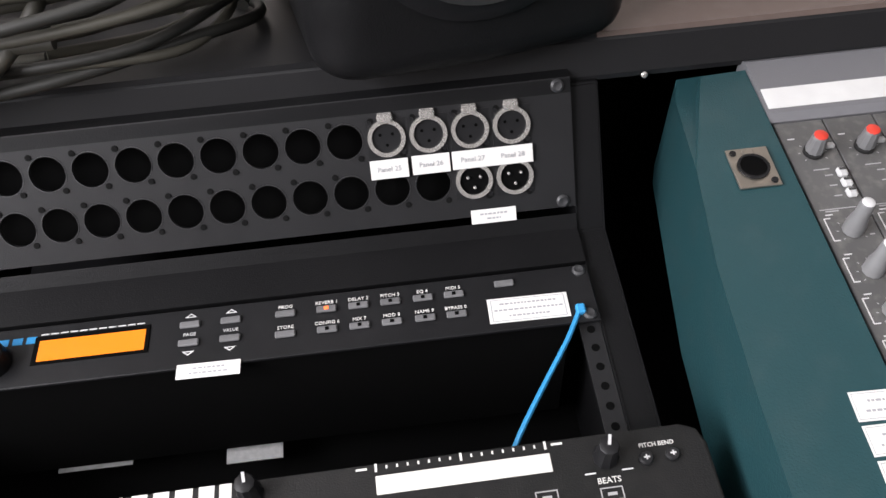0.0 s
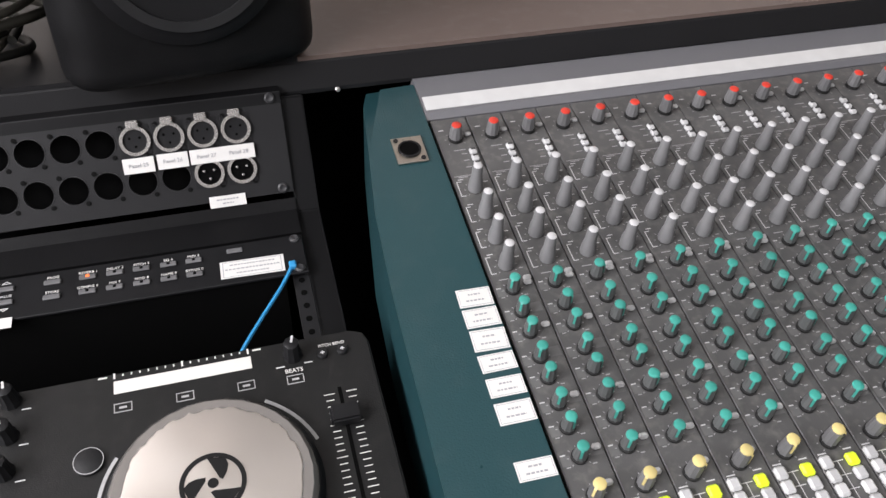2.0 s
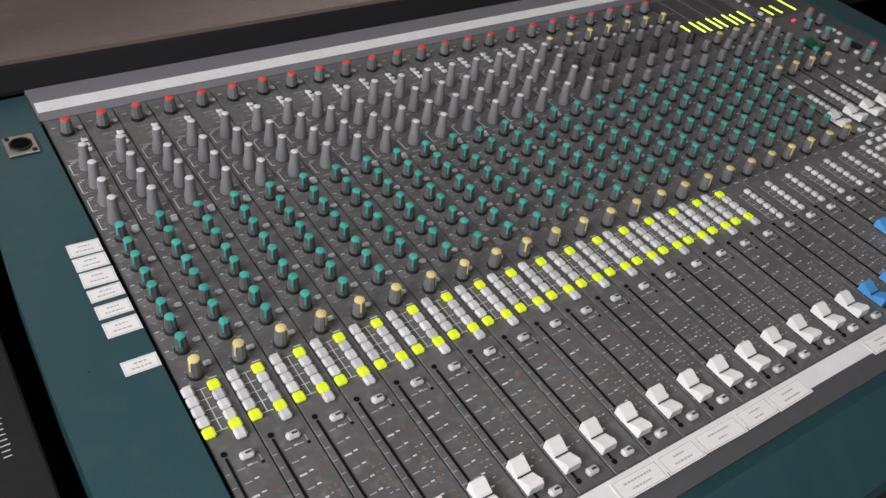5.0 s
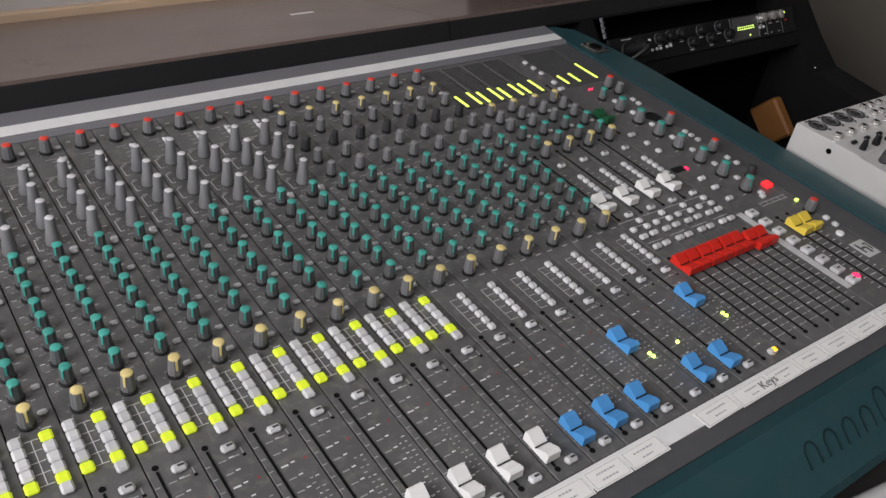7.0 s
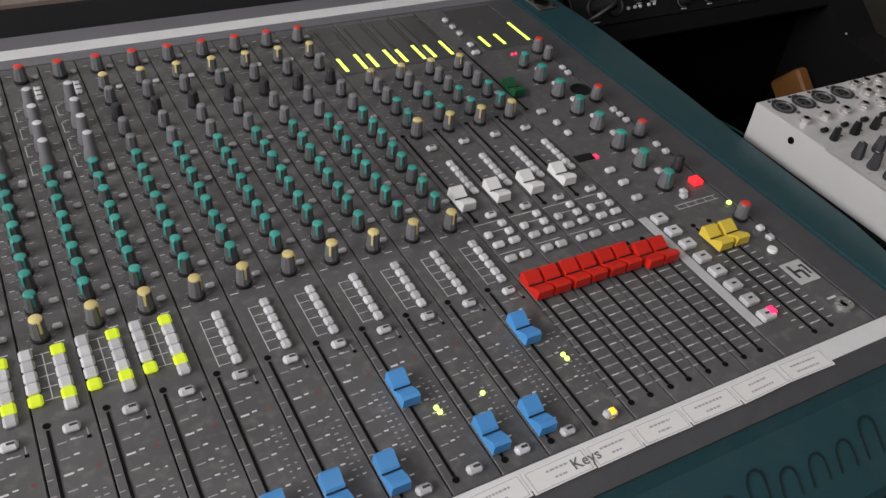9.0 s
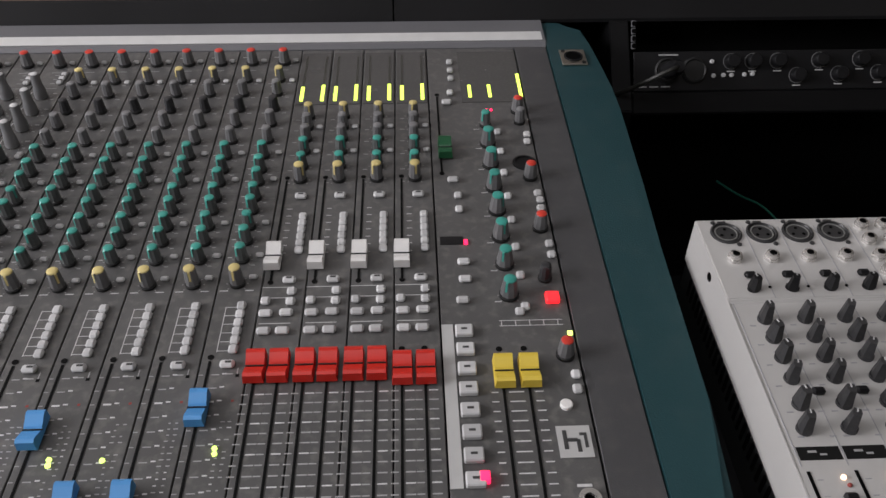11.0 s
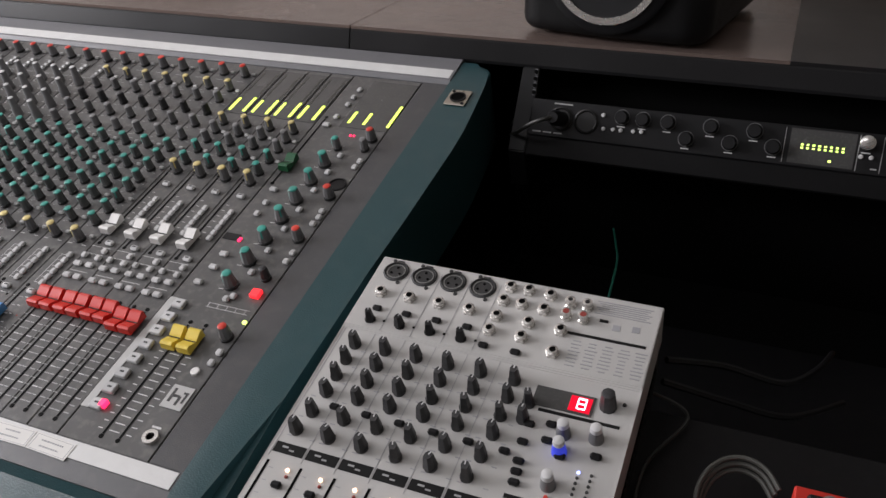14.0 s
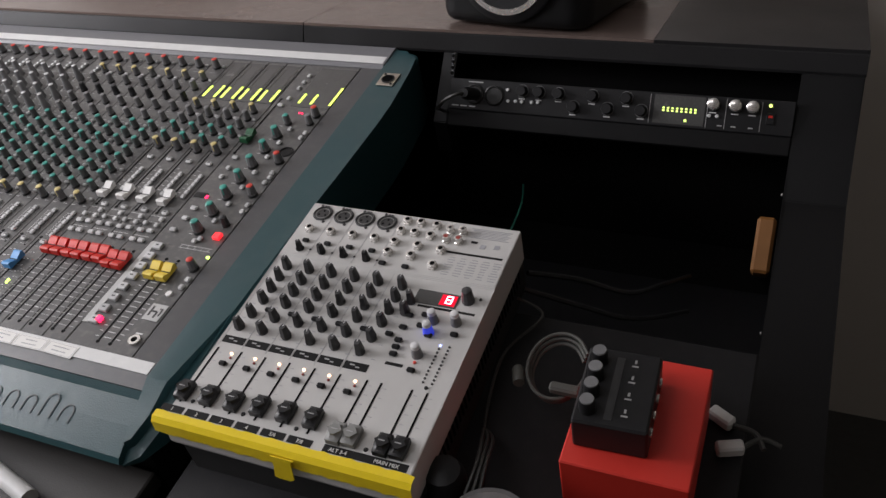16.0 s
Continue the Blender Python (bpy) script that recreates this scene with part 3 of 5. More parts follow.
    ticks(pd, x, 0.001, 0.0078)
    bar(pr, x - 0.0095, 0.0135, 0.0045, 0.0010)
    bar(pd, x, -0.013, 0.010, 0.0009)
    bar(pd, x - 0.006, -0.045, 0.008, 0.0009)
    bar(pd, x - 0.005, -0.1545, 0.008, 0.0009)
    bar(pr, x + 0.0075, -0.3345, 0.006, 0.0009)
    if tall:
        for k, y in enumerate((-0.341, -0.3505, -0.360, -0.3695, -0.3795)):
            put("routing_button", B_LIT if k == 4 else B_ROUTE, desk_mixer, (x - 0.0125, y, 0))
            bar(pr, x - 0.0035, y, 0.0085, 0.0006)
        for k, y in enumerate((-0.3425, -0.352, -0.3615, -0.371, -0.380, -0.3885)):
            put("routing_button", B_LIT if k in (0, 4) else B_ROUTE, desk_mixer, (x + 0.0055, y, 0))
        bar(pr, x - 0.0035, -0.360, 0.0006, 0.038)
    else:
        for k in range(6):
            put("routing_button", B_SM, desk_mixer, (x + 0.0045, -0.3515 - 0.0083 * k, 0))
            bar(pr, x - 0.003, -0.3515 - 0.0083 * k, 0.007, 0.0005)
        bar(pr, x - 0.0068, -0.3725, 0.0005, 0.043)
    m_ = put("mute_button", B_MUTE, desk_mixer, (x + 0.0025, -0.4065, 0))
    put("legend", B_LEG, m_, (0.001, 0, 0.0045))
    s_ = put("solo_button", B_MUTE, desk_mixer, (x + 0.0025, -0.5265, 0))
    put("legend", B_LEG, s_, (0.001, 0, 0.0045))
    fader(x - 0.0100, blue.get(i, -0.509 + rnd.uniform(-0.001, 0.001)), -0.463, "bluefad" if i in blue else "whitefad")
    for k in range(10):
        y = -0.414 - 0.0112 * k
        bold = k in (2,)
        bar(pr if bold else pd, x - 0.0045, y, 0.0052, 0.0014 if bold else 0.0008)
        bar(pd, x - 0.0140, y, 0.0030, 0.0007)
        bar(pr, x + 0.0015, y + 0.0008, 0.0030, 0.0011)
    for k in range(12):
        y = -0.4525 - 0.0045 * k
        for dx in (0.0060, 0.0105):
            if rnd.random() < 0.8:
                bar(sp if i < 9 and rnd.random() < 0.5 else pd if rnd.random() < 0.8 else pr, x + dx + rnd.uniform(-0.0004, 0.0004), y, rnd.uniform(0.0014, 0.0030), 0.0008)
    bar(bk, x + 0.0100, -0.4150, 0.0024, 0.0024)
    bar(pd, x + 0.0098, -0.4110, 0.0006, 0.0055)
    bar(rd, x + 0.0100, -0.4360, 0.0018, 0.0018)
    bar(pd, x + 0.004, -0.4135, 0.006, 0.0009)

# group section
for i in range(4):
    x = 0.780 + P * i
    part("meter_window", box(bm_new(), x - 0.0145, x + 0.0145, -0.080, 0.020, 0.0, 0.0006), "meterglass", desk_mixer)
    for sx in (-0.0095, 0.0105):
        n = 8 + (i * 3 + (sx > 0)) % 3
        for k in range(n):
            part("meter_segment", box(bm_new(), x + sx - 0.0017, x + sx + 0.0017, -0.0745 + 0.0034 * k, -0.0718 + 0.0034 * k, 0.0006, 0.0010), "meter", desk_mixer)
        off = bm_new()
        for k in range(n, 26):
            box(off, x + sx - 0.0012, x + sx + 0.0012, -0.0745 + 0.0034 * k, -0.0725 + 0.0034 * k, 0.0006, 0.0009)
        tagged(part("unlit_meter", off, "meteroff", desk_mixer), kind="stuff")
    for y, me, cap in ((-0.103, K_SMALL, C_YELS), (-0.121, K_SMALL, C_GREY), (-0.140, K_SMALL, C_GREY), (-0.160, K_AUX, C_TEAL), (-0.183, K_AUX, C_TEAL), (-0.201, K_PAN, C_YEL)):
        knob(desk_mixer, "group_knob", me, cap, x + 0.001, y, rnd.uniform(-50, 50))
        bar(pd, x - 0.0095, y - 0.004, 0.004, 0.0009)
        ticks(pd, x + 0.001, y, 0.0066)
        if y in (-0.121, -0.160):
            put("aux_button", B_TINY, desk_mixer, (x + 0.012, y, 0))
    g_ = put("group_button", B_MUTE, desk_mixer, (x + 0.0035, -0.225, 0))
    put("legend", B_LEG, g_, (0, 0, 0.0045))
    for k in range(6):
        put("group_button", B_SM, desk_mixer, (x + 0.0075, -0.2515 - 0.0082 * k, 0))
    put("fader_slot", SLOT, desk_mixer, (x - 0.0105, -0.262, 0.0001))
    put("groove_line", LINE, put("fader_cap", FADER["whitefad"], desk_mixer, (x - 0.0105, -0.303, 0.0004)))
    for k in range(7):
        bar(pr, x - 0.0045, -0.240 - 0.009 * k, 0.004, 0.0007)
    g_ = put("group_button", B_MUTE, desk_mixer, (x + 0.0035, -0.326, 0))
    put("legend", B_LEG, g_, (0, 0, 0.0045))
    for dx, y in ((0.0065, -0.338), (-0.0115, -0.3475), (0.0065, -0.3485), (-0.010, -0.360), (0.0045, -0.3595), (-0.0095, -0.377), (0.0035, -0.377)):
        put("group_button", B_SQ if y > -0.35 else B_MUTE, desk_mixer, (x + dx, y, 0))
    bar(pr, x - 0.004, -0.332, 0.024, 0.0006)
    bar(pr, x - 0.003, -0.343, 0.020, 0.0006)
    bar(pr, x - 0.003, -0.3685, 0.022, 0.0006)
    for k, dx in enumerate((-0.0105, 0.0050)):
        yy = -0.412 if i < 3 else -0.4165
        put("fader_slot", SLOT, desk_mixer, (x + dx - 0.0005, -0.4595, 0.0001))
        put("groove_line", LINE, put("fader_cap", FADER["redfad"], desk_mixer, (x + dx, yy, 0.0004)))
        for q in range(12):
            y = -0.4315 - 0.0077 * q
            bar(pr if q % 3 == 0 else pd, x + dx + 0.0046, y, 0.0060, 0.0010)
            bar(pd, x + dx - 0.0050, y, 0.0046, 0.0009)

# master section
for sx, n in ((0.9345, 7), (0.9540, 7), (0.988 - 0.0035, 13)):
    for k in range(n):
        part("meter_segment", box(bm_new(), sx - 0.0016, sx + 0.0016, -0.0715 + 0.0034 * k, -0.0688 + 0.0034 * k, 0.0006, 0.0010), "meter", desk_mixer)
part("meter_window", box(bm_new(), 0.926, 0.9862, -0.080, 0.020, 0.0, 0.0005), "meterglass", desk_mixer)
for y in (-0.121, -0.152, -0.184, -0.217, -0.248, -0.281, -0.313, -0.346):
    knob(desk_mixer, "aux_master_knob", K_SMALL if y > -0.13 else K_MAST, C_TEAL if y > -0.13 else C_MAST, 0.945, y, rnd.uniform(-50, 50))
    put("aux_button", B_SM, desk_mixer, (0.9555, y - 0.013, 0))
    bar(pr, 0.9365, y - 0.006, 0.005, 0.0008)
    ticks(pd, 0.945, y, 0.0070)
for y, cap in ((-0.098, C_RED), (-0.203, C_RED), (-0.271, C_RED)):
    knob(desk_mixer, "monitor_knob", K_GAIN, cap, 0.9775, y, rnd.uniform(-50, 50))
knob(desk_mixer, "monitor_knob", K_SMALL, C_GREY, 0.9775, -0.117, 10)
knob(desk_mixer, "monitor_knob", K_DARK, C_DARK, 0.9735, -0.329, 10)
knob(desk_mixer, "headphone_knob", K_GAIN, C_RED, 0.9775, -0.405, 10)
for x, y, me in ((0.917, -0.004, B_SM), (0.917, -0.021, B_SM), (0.917, -0.037, B_SM), (0.915, -0.064, B_SM), (0.911, -0.082, B_MUTE), (0.911, -0.206, B_MUTE), (0.914, -0.228, B_SQ),
                 (0.914, -0.246, B_SM), (0.914, -0.310, B_MUTE), (0.914, -0.329, B_MUTE), (0.911, -0.351, B_MUTE), (0.982, -0.139, B_SM), (0.981, -0.150, B_SM), (0.981, -0.227, B_SQ),
                 (0.982, -0.236, B_SM), (0.981, -0.247, B_SQ), (0.982, -0.291, B_SM), (0.982, -0.304, B_SQ), (0.951, -0.364, B_SQ), (0.982, -0.423, B_SQ), (0.981, -0.435, B_SM)):
    put("master_button", me, desk_mixer, (x, y, 0))
part("talkback_button", box(bm_new(), 0.971, 0.981, -0.356, -0.346, 0, 0.005, 0.001), "redlit", desk_mixer, "lit red square button")
part("led", box(bm_new(), 0.9822, 0.9855, -0.3865, -0.3835, 0, 0.002), "greenled", desk_mixer)
part("led_window", box(bm_new(), 0.897, 0.915, -0.288, -0.279, 0, 0.0008), "black", desk_mixer)
part("led", box(bm_new(), 0.9155, 0.9185, -0.2885, -0.2835, 0, 0.0015), "redled", desk_mixer)
for x in (0.9485, 0.9530):
    part("led", lathe(bm_new(), [(0.0014, 0), (0.0014, 0.001), (0.0008, 0.0018)], 8, x, -0.0945), "redled", desk_mixer)
part("talkback_socket", lathe(bm_new(), [(0.0105, 0), (0.0105, 0.0012), (0.0085, 0.0016), (0.0082, 0.0004)], 24, 0.975, -0.181), "black", desk_mixer, "black round microphone socket", True)
put("fader_slot", SLOT, desk_mixer, (0.902, -0.130, 0.0001))
put("groove_line", LINE, put("fader_cap", FADER["greenfad"], desk_mixer, (0.906, -0.163, 0.0004), label="dark green fader cap"))
part("mute_group_bar", box(bm_new(), 0.8945, 0.9025, -0.506, -0.374, 0.0002, 0.0009), "pale", desk_mixer, "pale grey printed bar")
bm = bm_new()
box(bm, -0.0062, 0.0062, -0.0050, 0.0050, 0, 0.0046, 0.0009)
BIG = mesh_of("mute_group_button", bm, "button")
for k in range(8):
    b_ = put("mute_group_button", BIG, desk_mixer, (0.9100, -0.3815 - 0.0171 * k, 0.0))
    put("legend", B_LEG, b_, (0, 0, 0.0046))
part("led", box(bm_new(), 0.9125, 0.9185, -0.5035, -0.4965, 0, 0.0052, 0.0006), "redled", desk_mixer, "lit pink-red button window")
for x in (0.934, 0.951):
    put("fader_slot", SLOT, desk_mixer, (x - 0.001, -0.462, 0.0001))
    put("groove_line", LINE, put("fader_cap", FADER["yelfad"], desk_mixer, (x, -0.4215, 0.0004), label="yellow fader cap"))
    for q in range(12):
        bar(pr, x + 0.005, -0.4350 - 0.0077 * q, 0.0055, 0.0009)
        bar(pr, x - 0.007, -0.4350 - 0.0077 * q, 0.0045, 0.0009)
for x, y in ((0.752, -0.4725), (0.7525, -0.4765), (0.654, -0.4775), (0.6545, -0.4815), (0.686, -0.479)):
    part("led", lathe(bm_new(), [(0.0017, 0), (0.0017, 0.001), (0.001, 0.002)], 8, x, y), "greenled", desk_mixer)
part("led", box(bm_new(), 0.7490, 0.7525, -0.529, -0.525, 0, 0.0052), "amber", desk_mixer)
bar(pr, 0.958, -0.371, 0.045, 0.0006)
bar(pr, 0.958, -0.376, 0.045, 0.0006)
for k in range(5):
    bar(pr, 0.937 + 0.010 * k, -0.3735, 0.0006, 0.006)
part("cream_button", lathe(bm_new(), [(0.0042, 0), (0.0042, 0.002), (0.0035, 0.0026)], 16, 0.972, -0.447), "whitefad", desk_mixer, "", True)
part("badge", box(bm_new(), 0.9625, 0.9835, -0.487, -0.4635, 0.0004, 0.0010), "pale", desk_mixer, "pale grey square badge with dark mark")
bm = bm_new()
box(bm, 0.966, 0.9685, -0.481, -0.467, 0.001, 0.0013)
box(bm, 0.9685, 0.975, -0.4755, -0.473, 0.001, 0.0013)
box(bm, 0.974, 0.9765, -0.483, -0.474, 0.001, 0.0013)
box(bm, 0.9765, 0.981, -0.471, -0.469, 0.001, 0.0013)
box(bm, 0.979, 0.981, -0.480, -0.471, 0.001, 0.0013)
part("badge_mark", bm, "dark", desk_mixer)
part("headphone_jack", ring(bm_new(), 0.0036, 0.0068, 0.0, 0.003, 20, 0.9755, -0.516), "chrome", desk_mixer, "nickel jack ring", True)
part("jack_hole", lathe(bm_new(), [(0.0036, 0.0002), (0.0036, 0.0008)], 16, 0.9755, -0.516), "void", desk_mixer)
bar(pr, 0.974, -0.506, 0.009, 0.002)
tagged(part("panel_print", pr, "print", desk_mixer), kind="stuff")
tagged(part("panel_print", pd, "printdim", desk_mixer), kind="stuff")
tagged(part("panel_print", sp, "speck", desk_mixer), kind="stuff")
tagged(part("panel_print", rd, "dimred", desk_mixer), kind="stuff")
tagged(part("panel_print", bk, "groove", desk_mixer), kind="stuff")
bmesh.ops.translate(pt, verts=pt.verts, vec=(0, 0, -0.00015))
tagged(part("panel_print", pt, "patch", desk_mixer), kind="stuff")


def xlr_plate(x, y, rot, label):
    t = thing("lamp_socket", label, "socket", CON @ pose(x, y, 0.0035, 0, 0, rot))
    bm = bm_new()
    box(bm, -0.013, 0.013, -0.0155, 0.0155, 0, 0.0016, 0.0003)
    part("plate", bm, "brushed", t)
    part("socket_ring", ring(bm_new(), 0.0082, 0.0098, 0.0016, 0.0030, 24), "black", t)
    part("socket_well", lathe(bm_new(), [(0.0083, 0.0016), (0.0083, 0.0022)], 20), "void", t)
    part("latch", box(bm_new(), -0.0035, 0.0035, 0.0088, 0.0135, 0.0016, 0.0030, 0.0006), "brushed", t)
    for sx, sy in ((-0.0092, 0.0118), (0.0092, -0.0118)):
        part("screw", lathe(bm_new(), [(0.0022, 0.0016), (0.0020, 0.0026)], 10, sx, sy), "black", t)
    return t


xlr_plate(-0.0425, -0.009, 0, "brushed metal socket plate with black round socket on the console's cheek")
xlr_plate(1.0460, -0.002, 0, "brushed metal socket plate with black round socket on the console's cheek")


def sticker(x0, x1, y0, y1, z, text_lines, rot=0.0, m=None, name="label_sticker"):
    t = thing(name, "white printed paper label stuck down, with grey print", "label", (CON if m is None else m) @ pose((x0 + x1) / 2, (y0 + y1) / 2, z, 0, 0, rot))
    w, d = x1 - x0, y1 - y0
    part("paper", box(bm_new(), -w / 2, w / 2, -d / 2, d / 2, 0, 0.0004), "label", t)
    bm = bm_new()
    k = len(text_lines)
    for j, f in enumerate(text_lines):
        yy = d * (0.5 - (j + 1) / (k + 1))
        x = -w * f / 2
        while x < w * f / 2:
            l = rnd.uniform(0.0012, 0.003)
            box(bm, x, min(x + l, w * f / 2), yy - 0.0006, yy + 0.0006, 0.0004, 0.0006)
            x += l + 0.0008
    if d > 0.011:
        for a, b, c, e in ((-w * .46, w * .46, d * .42, d * .44), (-w * .46, w * .46, -d * .44, -d * .42), (-w * .46, -w * .45, -d * .43, d * .43), (w * .45, w * .46, -d * .43, d * .43)):
            box(bm, a, b, c, e, 0.0004, 0.0005)
    part("print_bar", bm, "ink", t)
    return t


for y0, y1 in ((-0.1760, -0.1600), (-0.1940, -0.1780), (-0.2140, -0.1965), (-0.2310, -0.2170), (-0.2505, -0.2360), (-0.2710, -0.2550), (-0.3105, -0.2970)):
    sticker(-0.0445, -0.0195, y0, y1, 0.0032, (0.35, 0.55), rnd.uniform(-2, 1))
# label slips along the front writing strip
xx = 0.20
while xx < 0.90:
    w = rnd.uniform(0.034, 0.044)
    if not 0.38 < xx < 0.44 and not 0.57 < xx < 0.63:
        st = sticker(xx, xx + w, -0.5560, -0.5405, 0.0017, (rnd.uniform(0.3, 0.6), rnd.uniform(0.2, 0.5)), rnd.uniform(-1.5, 1.5), name="channel_label")
    xx += w + 0.001

words("Keys", 0.0105, "knob", desk_mixer, (0.7155, -0.5483, 0.0023), (0, 0, 2), "handwritten_label")

# ---- left rack bay ----
AL = 54.3
PAN = CON @ pose(0, 0.030, -0.057, AL, 0, 0)


def holed_plate(bm, x0, x1, y0, y1, cx, cy, r, z0, z1, n=28):
    """A rectangle with a round hole and the hole's wall."""
    ang = [2 * math.pi * k / n for k in range(n)]
    ang += [math.atan2(y - cy, x - cx) % (2 * math.pi) for x in (x0, x1) for y in (y0, y1)]
    ang = sorted(set(round(a, 6) for a in ang))
    outer, inner, low = [], [], []
    for a in ang:
        c, s = math.cos(a), math.sin(a)
        k = min([(x1 - cx) / c if c > 1e-6 else (x0 - cx) / c if c < -1e-6 else 9, (y1 - cy) / s if s > 1e-6 else (y0 - cy) / s if s < -1e-6 else 9])
        outer.append(bm.verts.new((cx + k * c, cy + k * s, z1)))
        inner.append(bm.verts.new((cx + r * c, cy + r * s, z1)))
        low.append(bm.verts.new((cx + r * c, cy + r * s, z0)))
    n = len(ang)
    for i in range(n):
        j = (i + 1) % n
        bm.faces.new((inner[i], outer[i], outer[j], inner[j]))
        bm.faces.new((low[i], inner[i], inner[j], low[j]))


patch = thing("patch_panel", "black two-unit rack panel punched with round connector holes", "patch panel", PAN)
XS = [-0.179 - 0.0278 * k for k in range(16)]
bm = bm_new()
for row, (ya, yb2, yc) in enumerate(((-0.0045, 0.039, 0.0215), (0.039, 0.0840, 0.0566))):
    for x in XS:
        holed_plate(bm, x - 0.0139, x + 0.0139, ya, yb2, x, yc, 0.0118, -0.0025, 0.0)
box(bm, XS[0] + 0.0139, -0.138, -0.0045, 0.084, -0.0025, 0.0)
box(bm, -0.62, XS[-1] - 0.0139, -0.0045, 0.084, -0.0025, 0.0)
bmesh.ops.remove_doubles(bm, verts=bm.verts, dist=0.00005)
part("plate", bm, "blackm", patch)
# black block behind the holes, painted as the shade in there
part("inner_shade_block", box(bm_new(), -0.62, -0.14, -0.002, 0.080, -0.08, -0.03), "void", patch)
RIM = mesh_of("hole_rim", ring(bm_new(), 0.0117, 0.0123, -0.0004, 0.0004, 28), "darkring", True)
SCR = mesh_of("screw_hole", lathe(bm_new(), [(0.0021, 0.0), (0.0021, 0.0006), (0.0012, 0.0007)], 10), "groove")
for x in XS:
    for yc in (0.0215, 0.0566):
        put("hole_rim", RIM, patch, (x, yc, 0.0))
        put("screw_hole", SCR, patch, (x - 0.0095, yc + 0.012, 0.0001))
        put("screw_hole", SCR, patch, (x + 0.0095, yc - 0.012, 0.0001))
bm = bm_new()
lathe(bm, [(0.0045, 0.0), (0.0045, 0.0012), (0.0030, 0.0022), (0.0012, 0.0016)], 14)
RSC = mesh_of("rack_screw", bm, "knobdark", True)
for y in (0.0, 0.079):
    put("rack_screw", RSC, patch, (-0.147, y, 0.0002))


def xlr(x, y, male):
    c = thing("panel_connector", "nickel " + ("male" if male else "female") + " three-pin connector in the rack panel", "connector", PAN @ pose(x, y, 0, 0, 0, 0), "panel connectors")
    part("shell", ring(bm_new(), 0.0098, 0.0126, -0.004, 0.0026, 32), "chrome", c, "", True)
    part("flange", box(bm_new(), -0.0128, 0.0128, -0.0128, 0.0128, 0.0001, 0.0005), "black", c)
    part("insert", lathe(bm_new(), [(0.0102, -0.004), (0.0102, 0.0008)], 24), "void" if male else "black", c)
    for a in (90, 210, 330):
        px, py = 0.0048 * math.cos(radians(a)), 0.0048 * math.sin(radians(a))
        part("pin", lathe(bm_new(), [(0.0011, 0.0006), (0.0011, 0.0030 if male else 0.0011), (0.0006, 0.0034 if male else 0.0012)], 8, px, -py), "chrome" if male else "void", c)
    if not male:
        bm = bm_new()
        prism(bm, [(-0.0045, 0.0105), (0.0045, 0.0105), (0.0052, 0.014), (0.0045, 0.0172), (-0.0045, 0.0172), (-0.0052, 0.014)], 0.0006, 0.0044, 0.0008)
        part("release_tab", bm, "chrome", c, "", True)
    for sx, sy in ((-0.0105, 0.0105), (0.0105, -0.0105)):
        part("screw", lathe(bm_new(), [(0.0018, 0.0005), (0.0016, 0.0012)], 8, sx, sy), "black", c)


for k in range(4):
    xlr(XS[k], 0.0566, False)
for k in range(2):
    xlr(XS[k], 0.0215, True)


def plabel(x0, x1, y0, y1, texts):
    t = thing("panel_label", "white printed strip label on the rack panel", "label", PAN @ pose((x0 + x1) / 2, (y0 + y1) / 2, 0.0026, 0, 0, 0))
    w, d = x1 - x0, y1 - y0
    part("paper", box(bm_new(), -w / 2, w / 2, -d / 2, d / 2, 0, 0.0005, 0.0002), "label", t)
    for s, dx in texts:
        words(s, 0.0048, "ink", t, (dx, 0, 0.0007))


plabel(-0.2755, -0.2500, 0.0295, 0.0425, (("Panel 25", 0),))
plabel(-0.2475, -0.2220, 0.0300, 0.0430, (("Panel 26", 0),))
plabel(-0.2205, -0.1660, 0.0305, 0.0430, (("Panel 27", -0.0135), ("Panel 28", 0.0135)))
sticker(-0.211, -0.180, -0.0095, 0.0005, 0.0012, (0.6, 0.3), 0, PAN)

rack = thing("rack_bay", "dark grey angled rack bay frame built into the desk", "rack")
for x0, x1 in ((-0.138, -0.118), (-0.64, -0.62)):
    bm = bm_new()
    profile(bm, [(0.0800, 0.003), (0.0175, -0.0775), (-0.62, -0.0775), (-0.62, -0.26), (0.20, -0.26), (0.20, -0.02)], x0, x1, 0.0012)
    part("side_panel", bm, "frame", rack)
bm = bm_new()
profile(bm, [(0.0245, -0.0655), (0.0175, -0.0735), (-0.0105, -0.0735), (-0.0105, -0.090), (0.03, -0.090)], -0.62, -0.138)
part("cross_bar", bm, "frame", rack)
bm = bm_new()
profile(bm, [(0.0785, 0.0105), (0.0730, 0.0030), (0.10, -0.01), (0.10, 0.0105)], -0.62, -0.138)
part("top_bar", bm, "frame", rack)
# added black blocks that paint the bay's deep shade
part("inner_shade_block", box(bm_new(), -0.62, -0.138, -0.60, 0.0, -0.262, -0.23), "void", rack)
part("back_shade_block", box(bm_new(), -0.62, -0.138, 0.0, 0.03, -0.24, -0.095), "void", rack)
bm = bm_new()
box(bm, -0.152, -0.1385, -0.62, -0.0560, -0.0800, -0.0765)
part("rack_rail", bm, "blackm", rack)
hm = mesh_of("rail_hole", lathe(bm_new(), [(0.0027, 0), (0.0027, 0.0005)], 10), "void")
for k in range(9):
    put("rail_hole", hm, rack, (-0.1452, -0.062 - 0.0135 * k, -0.0766))
